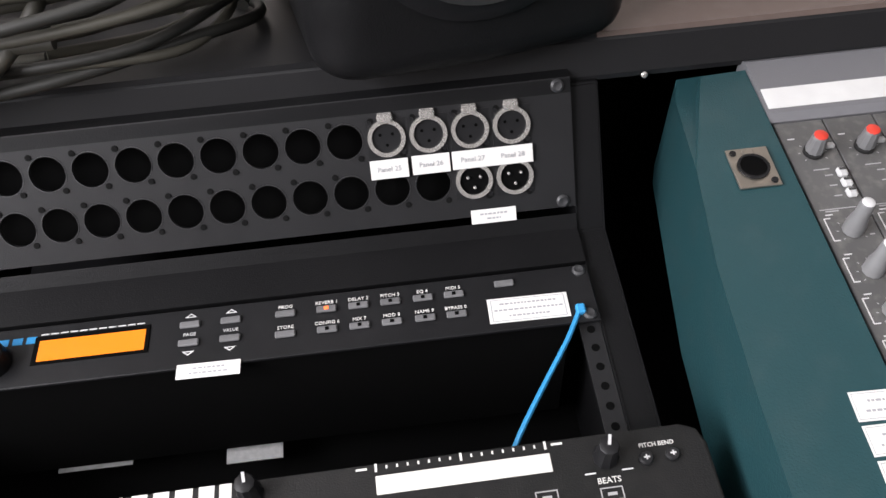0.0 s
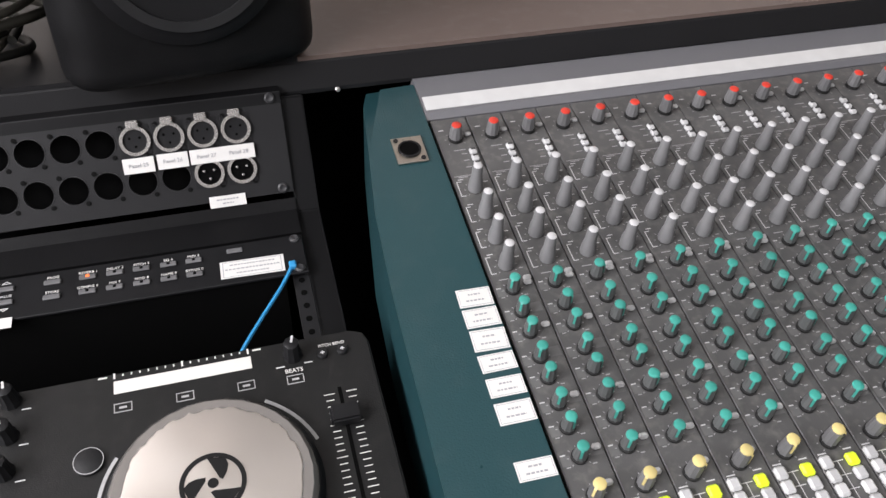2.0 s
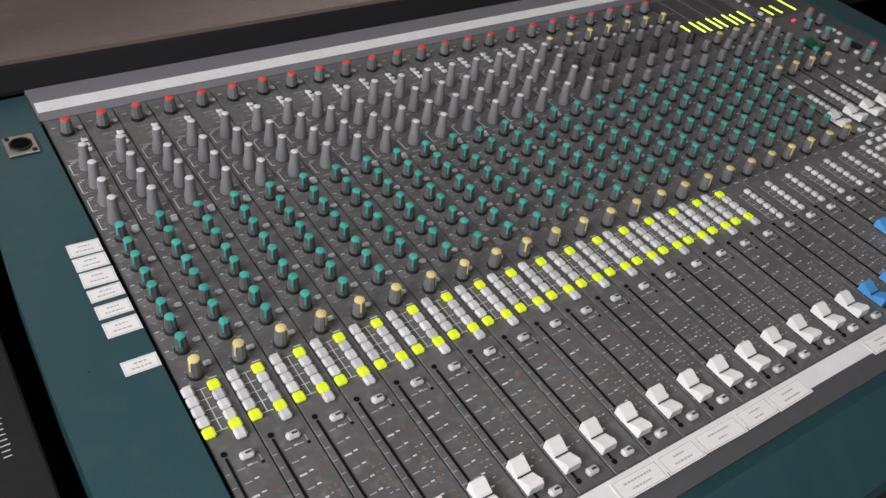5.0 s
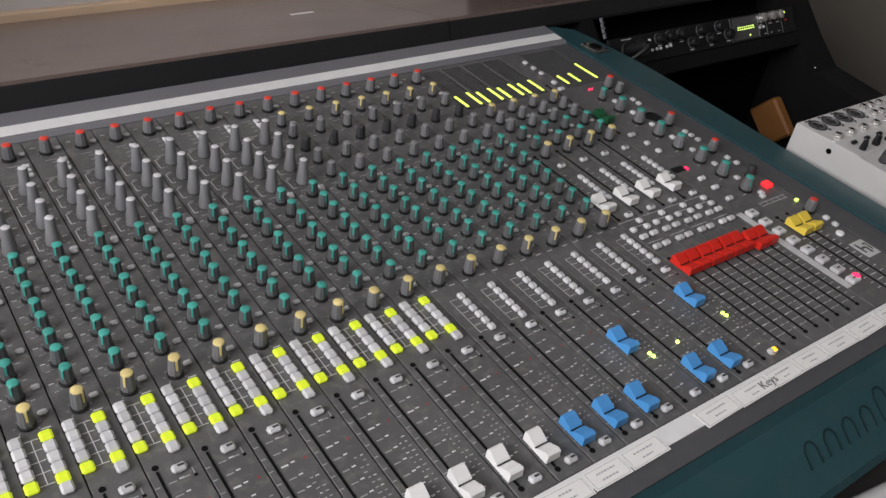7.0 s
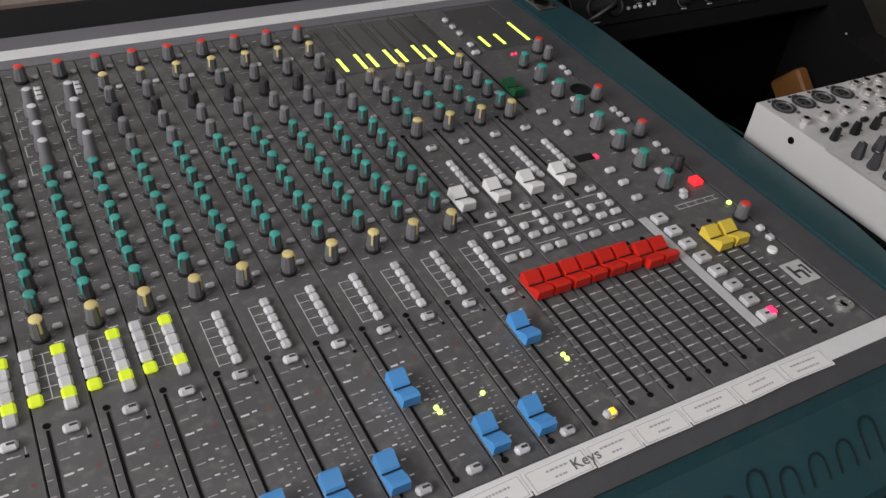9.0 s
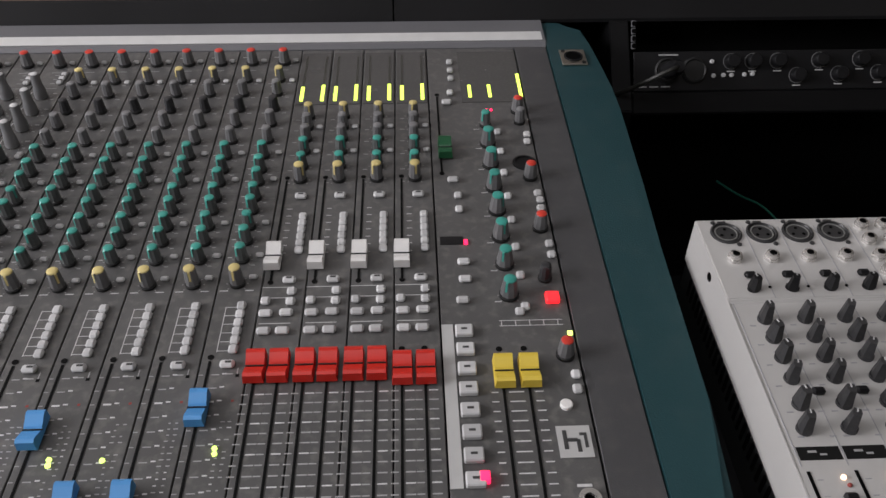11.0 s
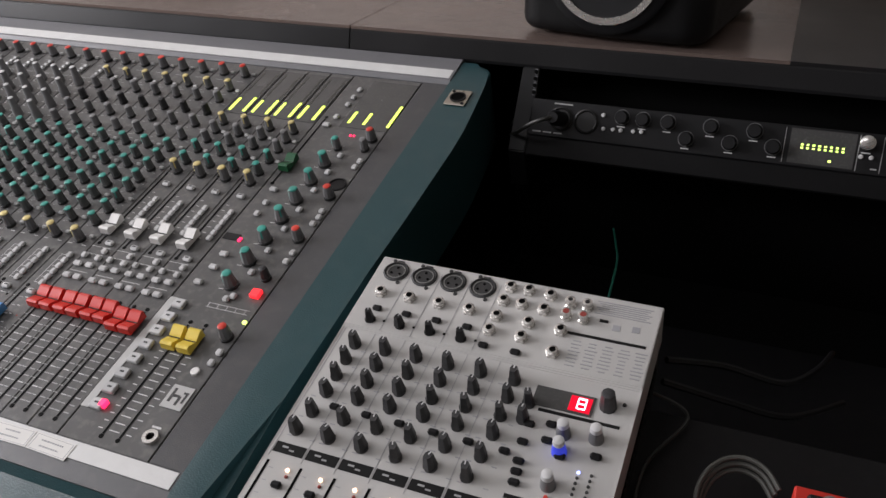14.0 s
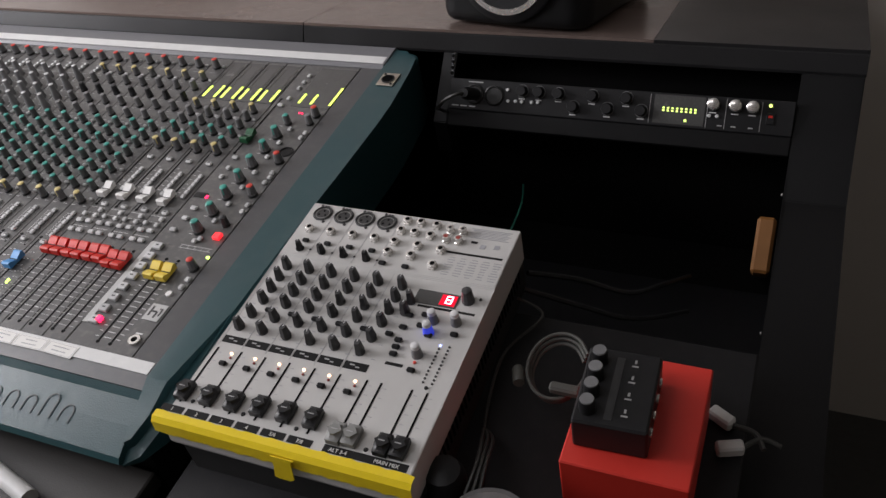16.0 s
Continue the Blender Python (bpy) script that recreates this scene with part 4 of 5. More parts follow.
solid("shelf_screw", lathe(bm_new(), [(0.0022, 0), (0.0022, 0.001), (0.001, 0.0016)], 10), "chrome", "small bright screw head under the shelf edge", "screw", CON @ pose(-0.0865, 0.0815, 0.0035, 62, 0, 0))

# effects unit
FXM = CON @ pose(0, -0.0028, -0.0725, -3, 0, 0)
fx = thing("effects_unit", "black one-unit rack effects processor with orange display", "effects processor", FXM)
part("faceplate", box(bm_new(), -0.62, -0.1385, -0.0565, -0.0115, -0.003, 0.0, 0.0006), "black", fx)
part("case", box(bm_new(), -0.60, -0.158, -0.054, -0.013, -0.12, -0.003), "void", fx)
part("display_bezel", box(bm_new(), -0.503, -0.429, -0.0415, -0.0205, 0.0, 0.0008), "void", fx)
part("display", box(bm_new(), -0.4995, -0.4315, -0.0395, -0.0240, 0.0008, 0.0012), "orange", fx, "glowing orange display")
bm = bm_new()
box(bm, -0.0066, 0.0066, -0.0024, 0.0024, 0, 0.0022, 0.0007)
FB = mesh_of("key", bm, "knob")
FL = mesh_of("key_led", box(bm_new(), -0.0012, 0.0012, -0.0012, 0.0012, 0.0022, 0.0025), "void")
names = {(-0.3140, 0): "REVERB 1", (-0.293, 0): "DELAY 2", (-0.272, 0): "PITCH 3", (-0.2505, 0): "EQ 4", (-0.230, 0): "MIDI 5", (-0.314, 1): "CONFIG 6", (-0.293, 1): "MIX 7",
         (-0.272, 1): "MOD 8", (-0.2505, 1): "NAME 9", (-0.230, 1): "BYPASS 0", (-0.341, 0): "PROG", (-0.341, 1): "STORE"}
for (x, r), s in names.items():
    y = (-0.0245, -0.0405)[r]
    k = put("key", FB, fx, (x, y, 0))
    if (x, r) == (-0.3140, 0):
        part("key_led", box(bm_new(), -0.0014, 0.0014, -0.0011, 0.0011, 0.0022, 0.0027), "orangeled", k, "lit orange led")
    elif x > -0.33:
        put("key_led", FL, k)
    words(s, 0.0036, "label", fx, (x, y + 0.0056, 0.0003))
for x in (-0.403, -0.3765):
    for y, dy in ((-0.0245, 0.006), (-0.0385, -0.006)):
        put("key", FB, fx, (x, y, 0))
        bm = bm_new()
        s = 1 if dy > 0 else -1
        v = [bm.verts.new(p) for p in ((-0.004, 0, 0.0003), (0.004, 0, 0.0003), (0, s * 0.0032, 0.0003), (-0.0022, s * 0.0007, 0.0003), (0.0022, s * 0.0007, 0.0003), (0, s * 0.0022, 0.0003))]
        for q in ((0, 1, 4, 3), (1, 2, 5, 4), (2, 0, 3, 5)):
            bm.faces.new([v[i] for i in q])
        part("arrow_print", bm, "print", fx, loc=(x, y + dy, 0))
words("PAGE", 0.0034, "print", fx, (-0.403, -0.0318, 0.0003))
words("VALUE", 0.0034, "print", fx, (-0.3765, -0.0318, 0.0003))
put("key", FB, fx, (-0.196, -0.0205, 0))
bm = bm_new()
for k in range(11):
    box(bm, -0.500 + 0.0062 * k, -0.4950 + 0.0062 * k, -0.0190, -0.0182, 0, 0.0003)
part("name_print", bm, "print", fx)
bm = bm_new()
for k in range(5):
    box(bm, -0.545 + 0.009 * k, -0.5385 + 0.009 * k, -0.0245, -0.0195, 0, 0.0003)
part("badge_print", bm, "bluepr", fx, "blue printed name reduced to bars")
part("data_wheel", lathe(bm_new(), [(0.013, 0), (0.012, 0.012), (0.011, 0.013)], 24, -0.528, -0.037, 0.03), "black", fx, "", True)
for y in (-0.0165, -0.0515):
    put("rack_screw", RSC, fx, (-0.145, y, 0.0))
sticker(-0.2095, -0.1570, -0.0515, -0.0325, 0.0006, (0.7, 0.85, 0.5), -1, FXM)
sticker(-0.4090, -0.3690, -0.0655, -0.0550, 0.0008, (0.5, 0.6), -1, FXM)
zt = thing("cable_tie", "bright blue plastic cable tie hanging from the rack rail", "cable tie")
part("strap", tube(bm_new(), [(-0.1505, -0.050, -0.069), (-0.163, -0.071, -0.070), (-0.182, -0.098, -0.071), (-0.200, -0.124, -0.073), (-0.212, -0.142, -0.082)], 0.0017, 6), "zip", zt)
part("tie_head", box(bm_new(), -0.1535, -0.1475, -0.0545, -0.0475, -0.0715, -0.0655, 0.001), "zip", zt)
for x, y, w in ((-0.507, -0.056, 0.055), (-0.388, -0.065, 0.042)):
    solid("small_plate", box(bm_new(), x - w / 2, x + w / 2, y - 0.006, y + 0.006, -0.2, -0.199), "printdim", "grey rating plate inside the dark rack", "plate")

# dj controller
DJM = CON @ pose(-0.108, -0.1485, -0.036, 0, 0, 0.6)
dj = thing("dj_controller", "black tabletop dj controller with silver jog wheel", "dj controller", DJM)
r = 0.012
oc = [(-0.56, 0), (-r, 0), (-r * 0.3, -r * 0.3), (0, -r), (0, -0.34), (-0.56, -0.34)]
bm = bm_new()
prism(bm, oc[::-1], -0.040, 0.0, 0.0015)
part("body", bm, "dj", dj)


def djx(x, y):
    return x + 0.108, y + 0.1485


def dbar(bm, x, y, w, d, z=0.0):
    x, y = djx(x, y)
    box(bm, x - w / 2, x + w / 2, y - d / 2, y + d / 2, z, z + 0.0003)


bm = bm_new()
x, y = djx(-0.2402, -0.1610)
box(bm, x - 0.047, x + 0.047, y - 0.0052, y + 0.0052, 0.0, 0.0008, 0.0003)
part("touch_strip", bm, "lcd", dj, "pale white touch strip")
pb, pq = bm_new(), bm_new()
for k in range(17):
    big = k % 8 == 0
    dbar(pb, -0.2867 + 0.00574 * k, -0.1512, 0.0013 if big else 0.0010, 0.0044 if big else 0.0018)
dbar(pb, -0.2945, -0.1512, 0.006, 0.0012)
dbar(pb, -0.1885, -0.1512, 0.006, 0.0012)
for bx, by in ((-0.2815, -0.1775), (-0.2405, -0.1785), (-0.1990, -0.1795), (-0.1650, -0.1820)):
    for dx, dy, w, d in ((0, 0.0033, 0.012, 0.0006), (0, -0.0033, 0.012, 0.0006), (-0.0057, 0, 0.0006, 0.007), (0.0057, 0, 0.0006, 0.007), (0, 0, 0.005, 0.0016)):
        dbar(pq, bx + dx, by + dy, w, d)
for k in range(23):
    for sx in (-0.0078, 0.0078):
        dbar(pb, -0.1365 + sx, -0.200 - 0.0049 * k, 0.0075 if k % 5 == 0 else 0.0055, 0.0006)
for k, (dx, w) in enumerate(((-0.024, 0.012), (-0.0095, 0.009), (0.002, 0.009), (0.014, 0.010), (0.026, 0.009), (0.036, 0.007))):
    dbar(pb, -0.403 + dx, -0.1535, w * 0.92, 0.0090)
tagged(part("panel_print", pb, "label", dj), kind="stuff")
tagged(part("panel_print", pq, "printdim", dj), kind="stuff")
x, y = djx(-0.165, -0.1748)
words("BEATS", 0.0046, "label", dj, (x, y, 0.0002))
x, y = djx(-0.1355, -0.1585)
words("PITCH BEND", 0.0034, "label", dj, (x, y, 0.0002))
kb = bm_new()
lathe(kb, [(0.0072, 0), (0.0072, 0.003), (0.0062, 0.0045), (0.0055, 0.016), (0.0048, 0.0165)], 20, flute=0.08)
DK = mesh_of("knob", kb, "black", True)
dl = bm_new()
box(dl, -0.0008, 0.0008, 0.0, 0.0056, 0.0165, 0.0172)
DLN = mesh_of("knob_line", dl, "whitecap")
for bx, by in ((-0.1640, -0.1620), (-0.3535, -0.1560), (-0.3540, -0.1830), (-0.3550, -0.2090), (-0.4300, -0.1850), (-0.4000, -0.2030), (-0.4300, -0.2130), (-0.4600, -0.1700)):
    x, y = djx(bx, by)
    put("knob_line", DLN, put("knob", DK, dj, (x, y, 0), (0, 0, rnd.uniform(-30, 30))))
    pb2 = bm_new()
    for dx in (-0.010, 0.010):
        box(pb2, x + dx - 0.003, x + dx + 0.003, y - 0.0085, y - 0.0077, 0, 0.0003)
    part("knob_print", pb2, "print", dj)
x, y = djx(-0.3990, -0.1750)
part("browse_knob", lathe(bm_new(), [(0.012, 0), (0.012, 0.004), (0.010, 0.006), (0.0095, 0.020), (0.008, 0.021)], 28, x, y, 0.05), "black", dj, "", True)
for bx, by in ((-0.1430, -0.1660), (-0.1285, -0.1655), (-0.3720, -0.1860), (-0.4230, -0.1960)):
    x, y = djx(bx, by)
    part("push_button", lathe(bm_new(), [(0.0040, 0), (0.0040, 0.002), (0.0032, 0.003)], 16, x, y), "blackm", dj, "", True)
    bm = bm_new()
    box(bm, x - 0.0016, x + 0.0016, y - 0.0004, y + 0.0004, 0.003, 0.0032)
    box(bm, x - 0.0004, x + 0.0004, y - 0.0014, y + 0.0014, 0.003, 0.0032)
    part("button_mark", bm, "print", dj)
x, y = djx(-0.3035, -0.2140)
part("push_button", lathe(bm_new(), [(0.0098, 0), (0.0098, 0.002), (0.0085, 0.0028)], 24, x, y), "blackm", dj, "", True)
part("button_ring", ring(bm_new(), 0.0088, 0.0096, 0.0020, 0.0024, 24, x, y), "printdim", dj)
x, y = djx(-0.1365, -0.2205)
part("pitch_slot", box(bm_new(), x - 0.0013, x + 0.0013, y - 0.095, y + 0.025, 0.0, 0.0004), "void", dj)
bm = bm_new()
box(bm, x - 0.0105, x + 0.0105, y - 0.0068, y + 0.0068, 0.001, 0.010, 0.0015, 2)
part("pitch_fader", bm, "black", dj)
jx, jy = djx(-0.2265, -0.2570)
bm = bm_new()
for a0 in (20, 145):
    for q in range(12):
        c0, c1 = radians(a0 + 3.2 * q), radians(a0 + 3.2 * q + 3.2)
        f = [bm.verts.new((jx + rr * math.cos(c), jy + rr * math.sin(c), 0.0004)) for rr, c in ((0.0718, c0), (0.0742, c0), (0.0742, c1), (0.0718, c1))]
        bm.faces.new(f)
tagged(part("arc_print", bm, "printdim", dj), kind="stuff")
part("jog_base", lathe(bm_new(), [(0.0690, 0.0), (0.0690, 0.003), (0.0655, 0.008)], 64, jx, jy), "black", dj, "", True)
part("jog_rim", lathe(bm_new(), [(0.0655, 0.006), (0.0645, 0.012), (0.0620, 0.0145)], 64, jx, jy, 0.006), "smoke", dj, "smoked clear rim", True)
bm = bm_new()
lathe(bm, [(0.0562, 0.0145), (0.0558, 0.0150), (0.0550, 0.0152)], 96, jx, jy)
rj = random.Random(5)
rag = [rj.uniform(-0.0013, 0.0008) for _ in range(96)]
for v in bm.verts:
    i = int(round(math.atan2(v.co.y - jy, v.co.x - jx) / (2 * math.pi) * 96)) % 96
    d_ = Vector((v.co.x - jx, v.co.y - jy, 0)).normalized() * rag[i]
    v.co += d_
part("jog_disc", bm, "silver", dj, "brushed silver disc with ragged film edge", True)
bm = bm_new()
jy += 0.002
ring(bm, 0.0176, 0.0206, 0.0152, 0.0156, 48, jx, jy)
lathe(bm, [(0.0034, 0.0152), (0.0034, 0.0156)], 16, jx, jy)
for a in (20, 140, 260):
    pts = []
    for q, rr in ((-8, 0.0062), (14, 0.0110), (26, 0.0150), (40, 0.0182), (78, 0.0182), (72, 0.0138), (60, 0.0090), (40, 0.0062), (14, 0.0050)):
        pts.append((jx + rr * math.cos(radians(a + q)), jy + rr * math.sin(radians(a + q))))
    prism(bm, pts, 0.0152, 0.0156)
part("jog_emblem", bm, "inkblack", dj, "black three-armed emblem")

# ---- speakers on the shelf ----
def speaker(x, y, yaw, w, h, d, ringz, trim, trim_label):
    s = thing("studio_monitor", "black studio monitor speaker with rounded front on the shelf", "loudspeaker", pose(x, y, zs, 0, 0, yaw), "studio monitors")
    bm = bm_new()

    def outline(inset, z):
        r, hw = 0.034 - inset, w / 2 - inset
        arc = [(r * math.cos(radians(15 * q)), r * math.sin(radians(15 * q))) for q in range(7)]
        o = [(-hw, d - inset)] + [(-hw + r - p, inset + r - q) for p, q in arc] + [(0, inset - 0.006)] + [(hw - r + p, inset + r - q) for p, q in arc[::-1]] + [(hw, d - inset)]
        return [bm.verts.new((x_, y_, z)) for x_, y_ in o]

    levels = [outline(i_, z_) for i_, z_ in ((0.014, 0.004), (0.007, 0.006), (0.003, 0.010), (0.0008, 0.015), (0.0, 0.022), (0.0, h - 0.008), (0.004, h))]
    for p, q in zip(levels, levels[1:]):
        for k in range(len(p)):
            bm.faces.new((p[k], p[(k + 1) % len(p)], q[(k + 1) % len(p)], q[k]))
    bm.faces.new(levels[0][::-1])
    bm.faces.new(levels[-1])
    bmesh.ops.recalc_face_normals(bm, faces=bm.faces)
    part("cabinet", bm, "speaker", s, "", True)
    for sx in (-w * 0.35, w * 0.35):
        for yy in (0.05, d - 0.03):
            part("foot", lathe(bm_new(), [(0.010, 0.0), (0.010, 0.0045)], 14, sx, yy), "black", s)
    wf = part("woofer", lathe(bm_new(), [(0.078, 0.0), (0.078, 0.004), (0.070, 0.008)], 48), "black", s, "", True, (0, -0.004, ringz), (90, 0, 0))
    part("trim_ring", ring(bm_new(), 0.058, 0.066, 0.008, 0.0105, 48), trim, wf, trim_label, True)
    part("cone", lathe(bm_new(), [(0.058, 0.0085), (0.030, 0.002), (0.020, 0.006), (0.008, 0.009)], 40), "blackm", wf, "", True)
    tw = part("tweeter", lathe(bm_new(), [(0.030, 0.0), (0.026, 0.004), (0.010, 0.007)], 32), "blackm", s, "", True, (0, -0.004, h - 0.07), (90, 0, 0))
    return s


spl = con(-0.20, 0.072, 0.037)
speaker(-0.196, spl.y - 0.010, 11, 0.205, 0.36, 0.26, 0.115, "darkring", "dark trim ring")
spr = con(0, 0.112, 0.028)
speaker(1.192, spr.y, -8, 0.235, 0.36, 0.26, 0.090, "chrome", "chrome trim ring")

# coil of cables on the shelf
coil = thing("cable_coil", "loose coil of dark olive-grey cables piled on the shelf", "cable", pose(-0.50, 0.155, zs, 0, 0, 0))
rc = random.Random(11)
for k in range(15):
    pts = []
    a0, rr, ex = rc.uniform(0, 360), rc.uniform(0.10, 0.155), rc.uniform(0.8, 1.05)
    hh = 0.005 + 0.0058 * k
    for q in range(10):
        a = radians(a0 + 40 * q)
        pts.append((rr * math.cos(a) * 1.2 + rc.uniform(-0.008, 0.008), rr * math.sin(a) * ex * 0.72 + rc.uniform(-0.006, 0.006), hh + rc.uniform(0, 0.012)))
    part("cable_loop", tube(bm_new(), pts, rc.uniform(0.0034, 0.0046), 12), "gcable" if k % 3 else "cable", coil, "", True)
part("cable_loop", tube(bm_new(), [(0.085, -0.02, 0.16), (0.075, -0.05, 0.12), (0.045, -0.08, 0.06), (0.0, -0.105, 0.022), (-0.07, -0.118, 0.006)], 0.0050, 12), "gcable", coil, "", True)

# ---- right rack bay ----
RK = CON @ pose(0, 0.029, -0.037, AL, 0, 0)
rb = thing("rack_bay", "dark grey angled rack bay frame with an empty black slot", "rack")
for x0, x1 in ((1.100, 1.121), (1.5865, 1.659)):
    bm = bm_new()
    profile(bm, [(0.080, 0.003), (0.0062, -0.0675), (-0.04, -0.105), (-0.32, -0.13), (-0.74, -0.13), (-0.74, -0.30), (0.20, -0.30), (0.20, -0.02)], x0, x1, 0.0012)
    if x0 > 1.3:
        part("side_panel", bm, "frame", rb)
    else:
        bm.free()
        bm = bm_new()
        profile(bm, [(0.080, 0.003), (0.0062, -0.0675), (0.0062, -0.12), (0.20, -0.12), (0.20, -0.02)], x0, x1, 0.0012)
        part("side_panel", bm, "frame", rb)
rbar = part("cross_bar", box(bm_new(), 1.121, 1.5865, -0.042, -0.0165, -0.02, 0.0, 0.002), "frame", rb, loc=(0, 0.029, -0.037), rot=(AL, 0, 0))
# added black sheets standing in for shade in the slot and bay
part("slot_shade_block", box(bm_new(), 1.121, 1.5865, 0.02, 0.09, -0.10, -0.07), "void", rb, loc=(0, 0.029, -0.037), rot=(AL, 0, 0))
part("bay_shade_back", box(bm_new(), 1.09, 1.5865, 0.05, 0.06, -0.32, -0.06), "void", rb)
part("bay_shade_floor", box(bm_new(), 1.09, 1.5865, -0.36, 0.05, -0.30, -0.28), "void", rb)
bm = bm_new()
box(bm, 1.080, 1.5865, -0.74, -0.335, -0.075, -0.0565, 0.002)
part("lower_deck", bm, "desk", rb)
for k in range(4):
    put("rail_hole", hm, part("rail_tab", box(bm_new(), 1.121, 1.1245, 0.030 + 0.008 * k, 0.0365 + 0.008 * k, -0.006, -0.0005), "backgrey", rb, loc=(0, 0.029, -0.037), rot=(AL, 0, 0)), (1.1228, 0.033 + 0.008 * k, 0.0))
solid("bay_screw", lathe(bm_new(), [(0.002, 0), (0.002, 0.001), (0.001, 0.002)], 10), "chrome", "tiny bright screw head inside the rack bay", "screw", CON @ pose(1.5855, -0.041, -0.095, 0, -90, 0))
solid("bay_screw", lathe(bm_new(), [(0.002, 0), (0.002, 0.001), (0.001, 0.002)], 10), "chrome", "tiny bright screw head inside the rack bay", "screw", CON @ pose(1.5855, -0.265, -0.105, 0, -90, 0))

ai = thing("audio_interface", "black one-unit rack audio interface with green level lights", "audio interface", RK)
bm = bm_new()
box(bm, 1.1225, 1.5855, -0.0165, 0.0265, -0.003, 0.0, 0.0006)
part("faceplate", bm, "black", ai)
part("case", box(bm_new(), 1.135, 1.573, -0.015, 0.025, -0.15, -0.003), "blackm", ai)
kk = lathe(bm_new(), [(0.0078, 0), (0.0074, 0.010), (0.0066, 0.011)], 24, flute=0.04)
AK = mesh_of("knob", kk, "black", True)
AR = mesh_of("knob_ring", ring(bm_new(), 0.0082, 0.0088, 0.0, 0.0006, 28), "knoblight")
SK = mesh_of("knob", lathe(bm_new(), [(0.0080, 0), (0.0074, 0.011), (0.0050, 0.0125)], 24), "chrome", True)
TK = mesh_of("knob_print", box(bm_new(), -0.0045, 0.0045, -0.0115, -0.0103, 0, 0.0004), "print")
for x, y in ((1.231, 0.0150), (1.255, 0.0150), (1.283, 0.0150), (1.330, 0.0155), (1.376, 0.0160), (1.305, -0.0010), (1.352, 0.0), (1.397, 0.001)):
    k = put("knob", AK, ai, (x, y, 0))
    put("knob_ring", AR, k)
    put("knob_print", TK, k)
for x in (1.488, 1.515, 1.536):
    put("knob_print", TK, put("knob", SK, ai, (x, 0.0165, 0)))
for x, y in ((1.2095, 0.0150), (1.2115, -0.0005), (1.2225, 0.0), (1.2315, 0.0), (1.2460, 0.0005), (1.2550, 0.001), (1.484, 0.0015), (1.494, 0.0015)):
    part("button", lathe(bm_new(), [(0.0024, 0), (0.0024, 0.002), (0.0016, 0.0026)], 12, x, y), "whitecap", ai)
part("display_window", box(bm_new(), 1.413, 1.478, -0.013, 0.024, 0, 0.0006), "meterglass", ai)
for k in range(8):
    for y in (0.0030, 0.0065):
        part("level_led", box(bm_new(), 1.4245 + 0.0058 * k, 1.4270 + 0.0058 * k, y, y + 0.0018, 0.0006, 0.001), "greenled", ai)
part("level_led", box(bm_new(), 1.4535, 1.4565, -0.0085, -0.0062, 0.0006, 0.001), "greenled", ai)
part("power_led", lathe(bm_new(), [(0.0020, 0), (0.0020, 0.002)], 10, 1.5565, 0.0195), "greenled", ai)
part("power_switch", box(bm_new(), 1.553, 1.563, -0.0035, 0.0105, 0, 0.002, 0.0005), "black", ai)
part("switch_mark", box(bm_new(), 1.5555, 1.5605, 0.0045, 0.0075, 0.002, 0.0024), "redfad", ai)
pb = bm_new()
for x in (1.4075, 1.4805, 1.5035, 1.5465):
    box(pb, x, x + 0.0006, -0.014, 0.024, 0, 0.0003)
for x in (1.127, 1.140, 1.153):
    box(pb, x, x + 0.010, -0.0125, -0.0110, 0, 0.0003)
box(pb, 1.150, 1.172, 0.0220, 0.0235, 0, 0.0003)
for x in (1.498, 1.515, 1.536):
    box(pb, x - 0.003, x + 0.003, -0.011, -0.0095, 0, 0.0003)
tagged(part("panel_print", pb, "printdim", ai), kind="stuff")
for x in (1.160, 1.190):
    part("input_socket", lathe(bm_new(), [(0.0145, 0), (0.0145, 0.0015), (0.0125, 0.0028), (0.0110, 0.0012)], 28, x, 0.0055), "skirt", ai, "", True)
pl = thing("plugged_lead", "black microphone lead plugged into the audio interface", "cable", RK)
part("plug", lathe(bm_new(), [(0.0090, 0.0), (0.0090, 0.030), (0.0060, 0.040)], 18, 1.160, 0.0055, z=0.003), "black", pl, "", True)
part("lead", tube(bm_new(), [(1.160, 0.0055, 0.040), (1.151, 0.002, 0.048), (1.139, -0.003, 0.046), (1.127, -0.009, 0.036), (1.112, -0.016, 0.012), (1.098, -0.020, -0.012)], 0.0024, 7), "cable", pl, "", True)

solid("wood_block", box(bm_new(), -0.0125, 0.0115, -0.042, 0.034, -0.030, 0.030, 0.004), "wood", "orange-brown wooden block fixed inside the rack bay", "block", CON @ pose(1.572, -0.008, -0.212, AL - 14, 0, 0))
wr = thing("green_wire", "thin dark green wire hanging inside the black rack bay", "wire")
part("wire", tube(bm_new(), [(1.27, -0.24, -0.13), (1.2625, -0.165, -0.122), (1.256, -0.09, -0.132), (1.245, -0.045, -0.148), (1.233, -0.005, -0.158)], 0.0013, 6), "teal", wr, "", True)
lc = thing("dark_cables", "bundle of thin black cables in the dark rack bay", "cable")
